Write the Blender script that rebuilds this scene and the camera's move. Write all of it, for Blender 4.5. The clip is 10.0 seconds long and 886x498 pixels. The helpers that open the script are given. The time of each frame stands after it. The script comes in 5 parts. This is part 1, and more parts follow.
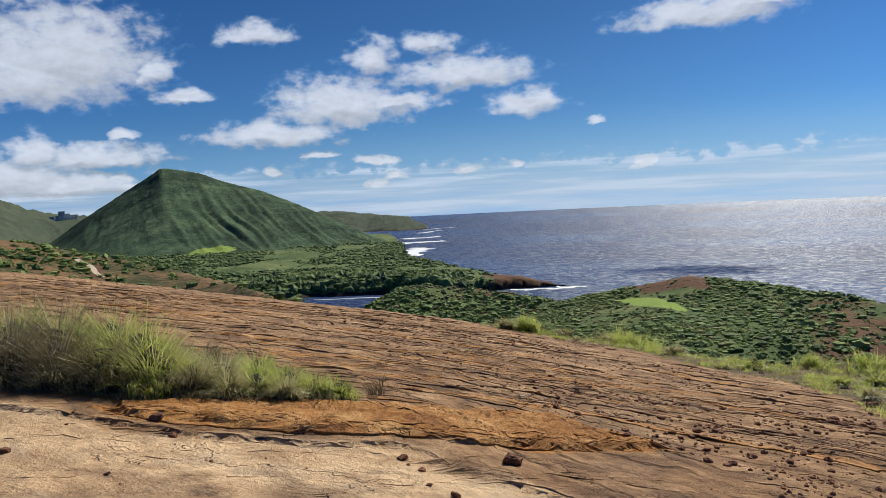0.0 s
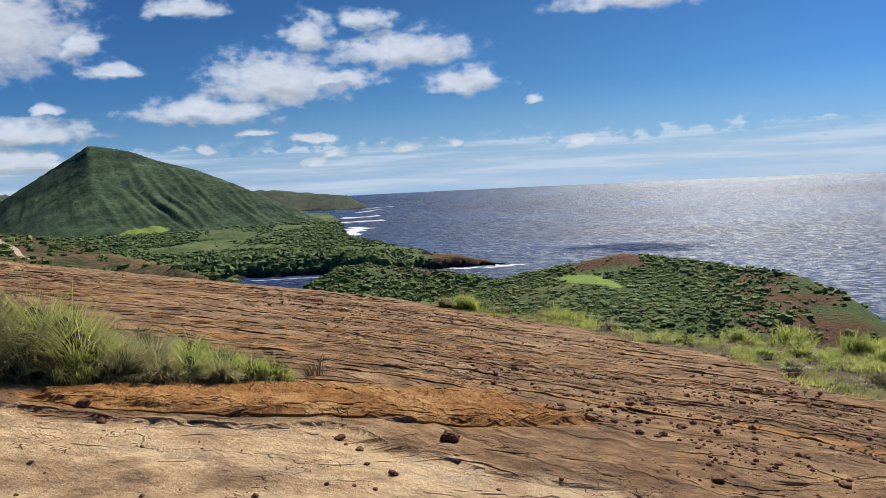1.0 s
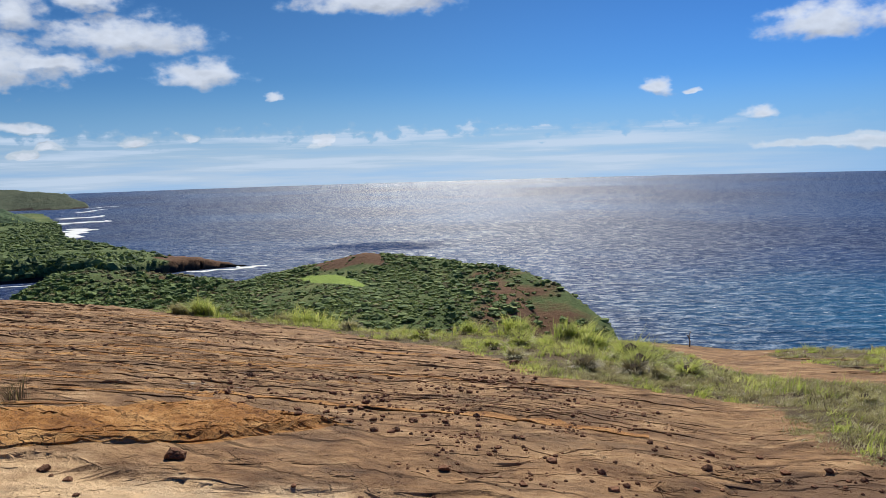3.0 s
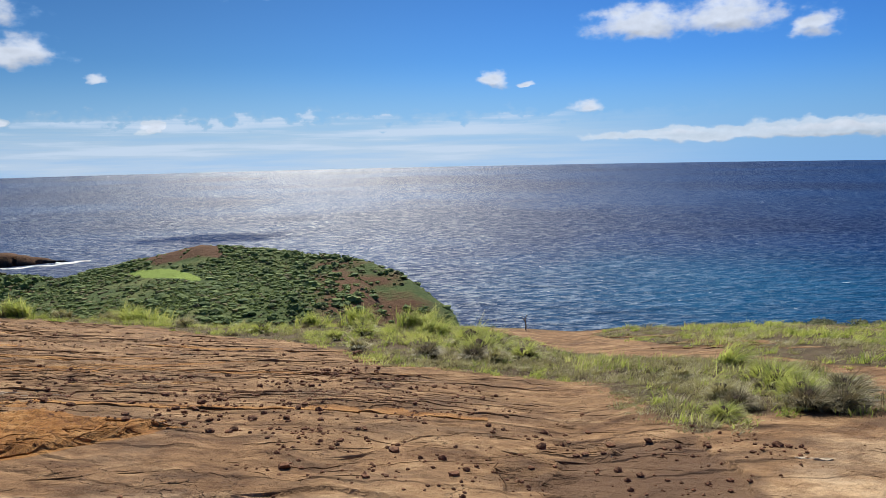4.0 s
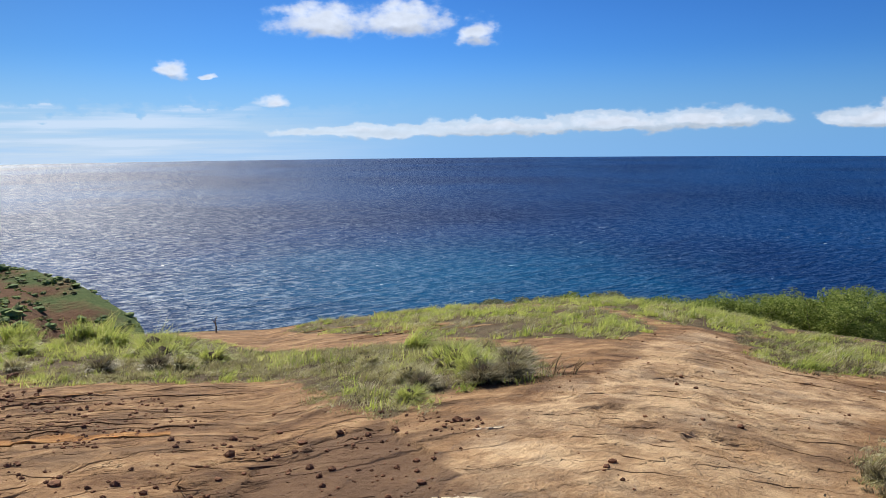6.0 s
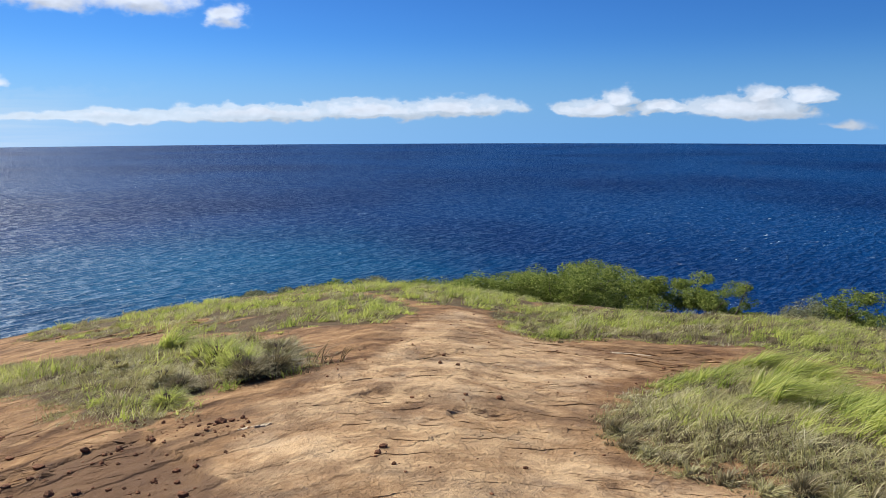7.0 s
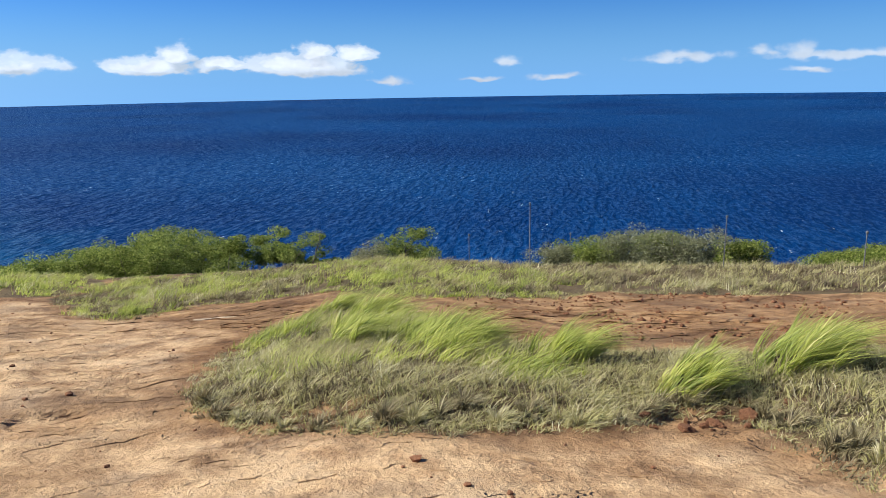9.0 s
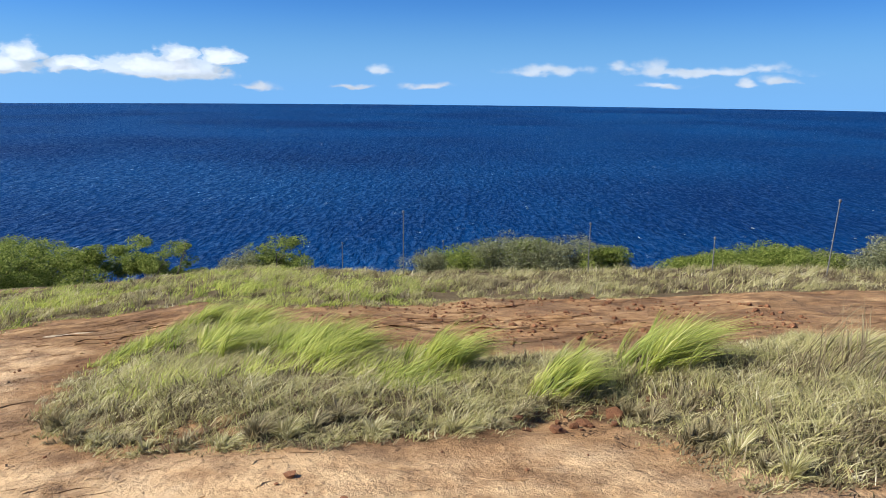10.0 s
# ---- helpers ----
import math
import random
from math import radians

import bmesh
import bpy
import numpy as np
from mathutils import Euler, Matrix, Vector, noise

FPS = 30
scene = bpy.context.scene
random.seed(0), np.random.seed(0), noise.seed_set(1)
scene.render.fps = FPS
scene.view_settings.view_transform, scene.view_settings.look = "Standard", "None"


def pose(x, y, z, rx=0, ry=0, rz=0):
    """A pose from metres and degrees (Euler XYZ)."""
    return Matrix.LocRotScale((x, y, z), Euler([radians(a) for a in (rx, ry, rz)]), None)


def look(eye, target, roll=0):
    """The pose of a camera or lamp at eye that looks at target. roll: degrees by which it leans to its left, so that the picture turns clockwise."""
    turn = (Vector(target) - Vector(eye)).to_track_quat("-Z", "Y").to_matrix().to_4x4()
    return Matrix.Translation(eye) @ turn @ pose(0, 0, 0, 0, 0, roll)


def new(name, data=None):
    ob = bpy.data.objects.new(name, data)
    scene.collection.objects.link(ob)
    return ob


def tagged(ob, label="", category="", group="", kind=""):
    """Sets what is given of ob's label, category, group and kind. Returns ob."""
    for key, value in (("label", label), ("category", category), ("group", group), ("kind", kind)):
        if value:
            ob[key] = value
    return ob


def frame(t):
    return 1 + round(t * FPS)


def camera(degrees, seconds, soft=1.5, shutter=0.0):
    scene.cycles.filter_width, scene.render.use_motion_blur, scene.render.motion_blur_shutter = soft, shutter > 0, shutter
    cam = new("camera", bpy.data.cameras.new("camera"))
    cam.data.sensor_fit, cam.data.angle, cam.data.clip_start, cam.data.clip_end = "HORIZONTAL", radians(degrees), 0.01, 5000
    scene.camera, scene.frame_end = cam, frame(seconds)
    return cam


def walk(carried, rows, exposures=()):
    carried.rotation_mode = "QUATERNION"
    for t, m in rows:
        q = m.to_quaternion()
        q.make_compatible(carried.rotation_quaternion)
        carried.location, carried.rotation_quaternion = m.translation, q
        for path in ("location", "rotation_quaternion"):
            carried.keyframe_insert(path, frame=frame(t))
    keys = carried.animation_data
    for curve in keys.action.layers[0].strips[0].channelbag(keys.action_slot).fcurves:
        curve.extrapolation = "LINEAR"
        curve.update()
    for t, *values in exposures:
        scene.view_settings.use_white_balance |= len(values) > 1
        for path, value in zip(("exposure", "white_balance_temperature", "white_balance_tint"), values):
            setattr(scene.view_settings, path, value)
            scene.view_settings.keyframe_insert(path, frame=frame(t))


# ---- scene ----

# ------------------------------------------------------------------ camera
EYE = 1.5
SEA = -98.5
cam = camera(60.9, 10.0, soft=0.75)
# seconds, eye east, north and up of the first eye, heading, pitch, roll
PATH = [
    (0.0, 0.0, -0.002, 0.001, 0.03, -3.76, -2.79),
    (0.5, 0.0, 0.013, -0.009, -1.47, -4.53, -2.75),
    (1.0, 0.025, 0.019, -0.006, -4.50, -5.57, -2.79),
    (1.5, 0.042, 0.008, 0.001, -7.52, -5.82, -2.74),
    (2.0, 0.081, 0.035, 0.012, -12.64, -5.37, -2.34),
    (3.5, 0.152, 0.02, 0.016, -29.71, -7.07, -1.37),
    (4.0, 0.183, 0.037, 0.021, -35.87, -7.40, -1.21),
    (4.5, 0.235, 0.067, 0.008, -42.29, -8.06, -1.15),
    (5.0, 0.252, 0.078, 0.004, -46.93, -8.36, -0.92),
    (6.5, 0.45, 0.129, -0.038, -67.83, -8.16, -0.39),
    (7.0, 0.496, 0.153, -0.044, -77.28, -9.14, -0.20),
    (7.5, 0.55, 0.123, -0.059, -83.46, -11.72, -0.82),
    (8.0, 0.583, 0.121, -0.055, -89.95, -13.28, -1.96),
    (8.5, 0.602, 0.111, -0.059, -99.83, -13.17, -1.94),
    (9.0, 0.662, 0.084, -0.068, -109.02, -12.56, -0.99),
    (9.5, 0.692, 0.075, -0.073, -115.04, -12.00, 0.11),
    (10.0, 0.703, 0.074, -0.077, -118.85, -11.99, 0.56),
]
walk(cam, [(t, pose(x, y, EYE + z, 90 + p, 0, h) @ pose(0, 0, 0, 0, 0, r)) for t, x, y, z, h, p, r in PATH],
     exposures=[(0.0, 0.16), (3.5, 0.22), (5.0, 0.33), (6.5, 0.42), (8.0, 0.58), (10.0, 0.72)])

# ------------------------------------------------------------------ light
SUN_AZ, SUN_EL = -27.0, 40.0
sun_way = Vector((-math.sin(radians(SUN_AZ)) * math.cos(radians(SUN_EL)), math.cos(radians(SUN_AZ)) * math.cos(radians(SUN_EL)), math.sin(radians(SUN_EL))))
sun = new("sun", bpy.data.lights.new("sun", "SUN"))
sun.data.energy, sun.data.angle, sun.data.color = 5.3, radians(0.55), (1.0, 0.94, 0.82)
sun.matrix_world = look(sun_way * 50, (0, 0, 0))


class Nodes:
    """A short way to write node trees."""

    def __init__(self, tree):
        self.tree = tree
        tree.nodes.clear()

    def add(self, kind, **settings):
        node = self.tree.nodes.new(kind)
        for key, value in settings.items():
            if key in node.inputs:
                self.plug(node.inputs[key], value)
            else:
                setattr(node, key, value)
        return node

    def plug(self, socket, value):
        if isinstance(value, bpy.types.NodeSocket):
            self.tree.links.new(value, socket)
        else:
            socket.default_value = value

    def math(self, op, a, b=0.0, c=0.0, clamp=False):
        n = self.tree.nodes.new("ShaderNodeMath")
        n.operation, n.use_clamp = op, clamp
        for s, v in zip(n.inputs, (a, b, c)):
            self.plug(s, v)
        return n.outputs[0]

    def vec(self, op, a, b=(0, 0, 0)):
        n = self.tree.nodes.new("ShaderNodeVectorMath")
        n.operation = op
        self.plug(n.inputs[0], a)
        self.plug(n.inputs[1], b)
        return n.outputs["Value"] if op in ("LENGTH", "DOT_PRODUCT", "DISTANCE") else n.outputs[0]

    def range(self, v, a, b, c=0.0, d=1.0, smooth=True):
        n = self.tree.nodes.new("ShaderNodeMapRange")
        n.interpolation_type = "SMOOTHSTEP" if smooth else "LINEAR"
        for s, x in zip(n.inputs, (v, a, b, c, d)):
            self.plug(s, x)
        return n.outputs[0]

    def noise(self, v, scale, detail=4.0, rough=0.55, colour=False, dims="3D"):
        n = self.tree.nodes.new("ShaderNodeTexNoise")
        n.noise_dimensions = dims
        self.plug(n.inputs["Vector"], v)
        for k, x in (("Scale", scale), ("Detail", detail), ("Roughness", rough)):
            self.plug(n.inputs[k], x)
        return n.outputs["Color" if colour else "Fac"]

    def mix(self, f, a, b):
        n = self.tree.nodes.new("ShaderNodeMix")
        n.data_type = "RGBA"
        self.plug(n.inputs[0], f)
        self.plug(n.inputs[6], (*a, 1) if isinstance(a, tuple) else a)
        self.plug(n.inputs[7], (*b, 1) if isinstance(b, tuple) else b)
        return n.outputs[2]

    def ramp(self, f, stops):
        n = self.tree.nodes.new("ShaderNodeValToRGB")
        e = n.color_ramp.elements
        while len(e) < len(stops):
            e.new(0.5)
        for el, (at, c) in zip(e, stops):
            el.position, el.color = at, (*c, 1)
        self.plug(n.inputs[0], f)
        return n.outputs[0]


# clouds: heading, height above level, half width, half height, in degrees
CLOUDS_NORTH = [
    (25.8, 11.2, 5.4, 3.3), (27.9, 9.7, 4.7, 2.4), (20.0, 10.0, 1.1, 0.86), (18.1, 8.1, 1.9, 0.52), (13.0, 12.4, 2.4, 0.77),
    (7.2, 7.6, 4.7, 1.8), (11.9, 5.4, 4.7, 1.0), (3.0, 7.4, 3.4, 0.6), (4.5, 10.7, 1.6, 1.3), (0.2, 11.6, 2.1, 0.7),
    (-2.2, 9.4, 4.7, 1.2), (-6.9, 6.9, 2.6, 0.94), (-19.7, 12.2, 5.2, 1.1), (-23.4, 12.6, 5.6, 0.6)]
CLOUDS_LOW = [
    (28.1, 4.6, 1.7, 0.94), (24.2, 4.15, 4.3, 0.77), (29.4, 3.1, 4.3, 1.3), (22.4, 5.4, 0.9, 0.43), (4.7, 3.3, 1.3, 0.34),
    (8.7, 3.8, 1.3, 0.3), (12.5, 2.8, 0.6, 0.43), (4.8, 1.5, 0.9, 0.34), (-2.3, 2.2, 0.9, 0.43), (3.1, 2.0, 0.9, 0.34),
    (-11.9, 5.5, 0.7, 0.3), (27.1, 2.3, 5.2, 0.86), (-5.5, 2.4, 0.5, 0.39), (-15.2, 2.0, 0.6, 0.43)]
CLOUDS_EAST = [
    (-39.9, 5.3, 0.9, 0.69), (-46.8, 3.0, 1.3, 0.43), (-50.7, 8.8, 3.4, 1.1), (-56.3, 9.0, 3.0, 1.2), (-42.0, 5.0, 0.6, 0.26),
    (-61.9, 8.0, 1.1, 0.86), (-54.0, 0.8, 6.5, 0.42), (-63.5, 1.1, 7.0, 0.55), (-72.0, 1.3, 5.0, 0.75), (-77.8, 1.45, 4.9, 0.72),
    (-88.4, 1.45, 2.5, 0.7), (-90.4, 2.1, 1.3, 0.66), (-93.4, 1.3, 2.0, 0.42),
    (-99.1, 1.3, 3.9, 0.77), (-99.9, 2.2, 1.1, 0.64), (-102.7, 2.1, 1.1, 0.52)]
CLOUDS_SOUTH = [
    (-114.3, 1.3, 0.8, 0.39), (-126.5, 1.4, 2.8, 0.35),
    (-133.8, 1.6, 0.9, 0.55), (-131.8, 1.6, 0.9, 0.34), (-137.6, 1.35, 5.2, 0.26), (-141.5, 1.5, 0.9, 0.39), (-142.2, 0.76, 0.8, 0.3),
    (-140.3, 0.65, 0.5, 0.3), (-134.6, 0.52, 1.7, 0.22), (-117.6, 0.22, 1.9, 0.22), (-112.0, 0.1, 1.3, 0.2), (-105.3, 0.05, 1.3, 0.24)]

world = bpy.data.worlds.new("sky")
scene.world = world
world.use_nodes = True
W = Nodes(world.node_tree)
sky = W.add("ShaderNodeTexSky", sky_type="NISHITA", sun_disc=False, sun_elevation=radians(SUN_EL), sun_rotation=radians(-SUN_AZ),
            altitude=100.0, air_density=1.0, dust_density=0.6, ozone_density=2.5)
way = W.add("ShaderNodeTexCoord").outputs["Generated"]
xyz = W.add("ShaderNodeSeparateXYZ", Vector=way).outputs
heading = W.math("MULTIPLY", W.math("ARCTAN2", W.math("MULTIPLY", xyz[0], -1.0), xyz[1]), 57.2958)
height = W.math("MULTIPLY", W.math("ARCSINE", xyz[2]), 57.2958)
flat = W.add("ShaderNodeCombineXYZ", X=heading, Y=height).outputs[0]
warp = W.vec("SUBTRACT", W.noise(W.vec("MULTIPLY", flat, (0.4, 0.75, 1)), 1.0, 3.0, 0.5, True), (0.5, 0.5, 0.5))
calm = W.range(height, 0.5, 6.0, 0.8, 1.0)
warped = W.vec("ADD", flat, W.vec("MULTIPLY", warp, W.add("ShaderNodeCombineXYZ", X=3.0, Y=W.math("MULTIPLY", calm, 1.45)).outputs[0]))


def cloud_field(clouds, warped):
    """How far each direction lies from the nearest cloud's middle; the undersides are flatter than the tops."""
    near = None
    for a, e, w, h in clouds:
        d = W.vec("MULTIPLY", W.vec("SUBTRACT", warped, (a, e - 0.3 * h, 0)), (1 / w, 0.8 / h, 0))
        d = W.vec("LENGTH", W.vec("MAXIMUM", d, W.vec("MULTIPLY", d, (-1.0, -1.9, 0))))
        near = d if near is None else W.math("MINIMUM", near, d)
    return near


field = cloud_field(CLOUDS_NORTH + CLOUDS_LOW + CLOUDS_EAST, warped)
above = cloud_field(CLOUDS_NORTH + CLOUDS_LOW + CLOUDS_EAST, W.vec("ADD", warped, (0.25, 0.7, 0)))
faint = cloud_field(CLOUDS_SOUTH, warped)
lumps = W.vec("MULTIPLY", flat, (0.75, 1.2, 1))
billow = W.noise(lumps, 0.9, 3.5, 0.5)
lit = W.math("SUBTRACT", billow, W.noise(W.vec("ADD", lumps, (0.12, 0.36, 0)), 0.9, 3.5, 0.5))
tufted = W.noise(W.vec("MULTIPLY", flat, (0.9, 1.2, 1)), 2.1, 2.5, 0.5)
puffs = W.math("ADD", W.math("MULTIPLY", W.math("SUBTRACT", billow, 0.5), W.math("MULTIPLY", calm, 1.5)), W.math("MULTIPLY", W.math("SUBTRACT", tufted, 0.5), 0.42))
thin = W.math("MULTIPLY", W.range(W.math("ADD", faint, puffs), 1.6, 0.1), 0.42)
body_mask = W.math("MULTIPLY", W.range(W.math("ADD", field, puffs), 1.5, 0.38), W.range(height, 0.1, 1.3, 0.4, 1.0))
streak = W.noise(W.vec("MULTIPLY", flat, (0.05, 0.9, 1)), 1.3, 5.0, 0.55)
band = W.math("MULTIPLY", W.math("MULTIPLY", W.range(W.math("ADD", height, W.math("MULTIPLY", W.math("SUBTRACT", billow, 0.5), 4.0)), 3.1, 2.2), W.range(streak, 0.34, 0.62, 0.35, 1.0)), W.range(heading, -60.0, -38.0))
haze = W.range(height, 7.0, -1.2, 0.0, 0.85)
from_sun = W.math("ABSOLUTE", W.math("SUBTRACT", heading, SUN_AZ))
glow = W.range(from_sun, 75.0, 0.0)
veil = W.range(W.math("ABSOLUTE", W.math("SUBTRACT", heading, 2.0)), 62.0, 8.0)
body_mask = W.math("MAXIMUM", body_mask, thin)
mask = W.math("MAXIMUM", W.math("MULTIPLY", body_mask, 0.93), W.math("MAXIMUM", W.math("MULTIPLY", band, 0.92), haze))
top_side = W.range(W.math("SUBTRACT", above, field), -0.5, 0.45, 0.76, 1.04)
tone = W.math("ADD", W.math("MULTIPLY", top_side, W.range(field, 1.1, 0.1, 1.0, 0.9)), W.math("MULTIPLY", lit, 0.4))
white = W.vec("MULTIPLY", W.add("ShaderNodeCombineXYZ", X=tone, Y=tone, Z=tone).outputs[0], (10.6, 11.6, 13.4))
low = W.mix(glow, (2.4, 5.8, 11.2), (5.0, 8.6, 13.8))
pale = W.mix(W.range(body_mask, 0.0, 0.45), W.mix(band, low, (8.4, 10.3, 13.0)), white)
air = W.ramp(W.range(height, -2.0, 22.0, smooth=False), [(0.0, (0.42, 0.66, 1.10)), (0.3, (0.305, 0.585, 1.07)), (0.62, (0.225, 0.465, 0.85)), (1.0, (0.195, 0.41, 0.76))])
clear = W.vec("MULTIPLY", air, W.mix(veil, (0.80, 1.10, 1.30), (0.74, 0.86, 0.86)))
mixed = W.mix(mask, W.vec("MULTIPLY", sky.outputs[0], clear), pale)
back = W.add("ShaderNodeBackground", Color=mixed, Strength=0.057)
W.add("ShaderNodeOutputWorld", Surface=back.outputs[0])

# ------------------------------------------------------------------ materials


def material(name):
    m = bpy.data.materials.new(name)
    m.use_nodes = True
    return m, Nodes(m.node_tree)


def finish(N, colour, rough=0.9, bump=None, strength=0.5, distance=0.02, spec=0.3):
    b = N.add("ShaderNodeBsdfPrincipled", Roughness=rough)
    N.plug(b.inputs["Base Color"], colour)
    N.plug(b.inputs["Specular IOR Level"], spec)
    if bump is not None:
        N.plug(b.inputs["Normal"], N.add("ShaderNodeBump", Height=bump, Strength=strength, Distance=distance).outputs[0])
    N.add("ShaderNodeOutputMaterial", Surface=b.outputs[0])
    return b


def where(N):
    return N.add("ShaderNodeTexCoord").outputs["Object"]


def terrace(N, f, steps, sharp=0.12):
    q = N.math("FRACT", N.math("MULTIPLY", f, steps))
    return N.math("SUBTRACT", N.range(q, 0.0, sharp), q), N.range(q, sharp * 0.8, 0.0)


def make_earth():
    m, N = material("weathered_tuff")
    p = where(N)
    mask = N.add("ShaderNodeAttribute", attribute_name="cover").outputs["Color"]
    r, g, b = N.add("ShaderNodeSeparateColor", Color=mask).outputs[:3]
    damp = N.add("ShaderNodeAttribute", attribute_name="cover").outputs["Alpha"]
    coarse, mid, fine = N.noise(p, 0.35, 5), N.noise(p, 2.0, 8, 0.74), N.noise(p, 19.0, 5, 0.75)
    grit = N.noise(p, 70.0, 2, 0.6)
    level = N.add("ShaderNodeSeparateXYZ", Vector=p).outputs[2]
    lines = N.noise(N.vec("MULTIPLY", p, (0.5, 0.5, 8.0)), 1.6, 6, 0.66)
    beds = N.math("ADD", N.math("MULTIPLY", level, -1.0), N.math("MULTIPLY", N.noise(p, 0.4, 6, 0.62), 0.13))
    slab = N.math("ADD", N.math("MULTIPLY", level, -0.5), N.math("MULTIPLY", N.noise(p, 0.45, 6, 0.6), 0.8))
    ledge1, ledge_shade = terrace(N, beds, 8.5, 0.16)
    broken = N.range(N.noise(N.vec("MULTIPLY", p, (0.35, 0.35, 3.0)), 1.3, 4), 0.42, 0.56)
    ledge2, crack2 = terrace(N, slab, 5.0, 0.022)
    brown = N.ramp(N.math("ADD", N.math("MULTIPLY", mid, 0.5), N.math("MULTIPLY", lines, 0.5)),
                   [(0.36, (0.07, 0.034, 0.016)), (0.45, (0.19, 0.103, 0.051)), (0.54, (0.35, 0.205, 0.102)), (0.63, (0.56, 0.37, 0.20))])
    sand = N.ramp(N.math("ADD", N.math("MULTIPLY", mid, 0.6), N.math("MULTIPLY", coarse, 0.4)),
                  [(0.37, (0.20, 0.122, 0.07)), (0.45, (0.47, 0.305, 0.17)), (0.55, (0.72, 0.51, 0.30))])
    orange = N.ramp(N.math("ADD", N.math("MULTIPLY", mid, 0.5), N.math("MULTIPLY", lines, 0.5)),
                    [(0.35, (0.13, 0.05, 0.017)), (0.47, (0.37, 0.165, 0.045)), (0.6, (0.56, 0.31, 0.115))])
    turf = N.ramp(N.math("ADD", N.math("MULTIPLY", mid, 0.5), N.math("MULTIPLY", fine, 0.5)), [(0.32, (0.05, 0.034, 0.022)), (0.5, (0.11, 0.082, 0.046)), (0.66, (0.20, 0.165, 0.09))])
    c = N.mix(N.range(N.math("ADD", r, N.math("MULTIPLY", N.math("SUBTRACT", mid, 0.5), 0.7)), 0.25, 0.75), brown, sand)
    crust = N.math("MULTIPLY", N.range(N.noise(p, 1.25, 7, 0.68), 0.5, 0.62, 0.0, 0.6), N.range(r, 0.0, 0.8, 0.12, 1.0))
    c = N.mix(crust, c, (0.56, 0.42, 0.275))
    c = N.mix(N.range(N.math("ADD", g, N.math("MULTIPLY", N.math("SUBTRACT", lines, 0.5), 0.8)), 0.35, 0.65), c, orange)
    c = N.mix(N.range(N.math("ADD", b, N.math("MULTIPLY", N.math("SUBTRACT", mid, 0.5), 0.8)), 0.35, 0.65), c, turf)
    c = N.mix(N.math("MULTIPLY", N.range(N.math("ADD", fine, N.math("MULTIPLY", g, 0.05)), 0.58, 0.7, 0.0, 0.7), N.math("SUBTRACT", 1.0, N.math("MULTIPLY", r, 0.55))), c, (0.085, 0.045, 0.028))
    c = N.mix(N.range(grit, 0.6, 0.75, 0.0, 0.35), c, (0.42, 0.31, 0.2))
    c = N.mix(N.range(N.math("ADD", damp, N.math("MULTIPLY", N.math("SUBTRACT", mid, 0.5), 0.9)), 0.35, 0.62, 0.0, 0.85), c, N.mix(fine, (0.10, 0.056, 0.032), (0.21, 0.125, 0.074)))
    blot = N.range(N.noise(N.vec("MULTIPLY", p, (1.0, 1.0, 3.0)), 0.55, 6, 0.6), 0.46, 0.62, 0.0, 0.34)
    c = N.mix(N.math("MULTIPLY", blot, N.math("SUBTRACT", 1.0, N.math("MAXIMUM", g, N.math("MAXIMUM", b, damp)))), c, N.mix(mid, (0.30, 0.17, 0.078), (0.52, 0.35, 0.19)))
    stain = N.range(N.noise(p, 0.8, 7, 0.72), 0.48, 0.64, 0.0, 0.55)
    c = N.mix(N.math("MULTIPLY", stain, N.math("SUBTRACT", 1.0, g)), c, (0.14, 0.088, 0.056))
    layered = N.math("SUBTRACT", 1.0, N.math("MAXIMUM", r, b))
    # dark colour in the cracks, also standing in for shade along ledge faces
    gap = N.math("MAXIMUM", N.math("MULTIPLY", ledge_shade, N.math("MULTIPLY", N.math("MULTIPLY", layered, broken), 0.35)), N.math("MULTIPLY", crack2, N.range(N.noise(p, 1.1, 2), 0.46, 0.6, 0.0, 0.5)))
    c = N.mix(gap, c, (0.055, 0.028, 0.018))
    h = N.math("ADD", N.math("MULTIPLY", mid, 0.7), N.math("ADD", N.math("MULTIPLY", fine, 0.42), N.math("MULTIPLY", lines, 0.7)))
    h = N.math("ADD", h, N.math("MULTIPLY", ledge1, N.math("MULTIPLY", N.math("MULTIPLY", layered, broken), 0.8)))
    h = N.math("ADD", h, N.math("MULTIPLY", ledge2, 0.45))
    finish(N, c, 0.93, h, 1.0, 0.095, 0.15)
    return m


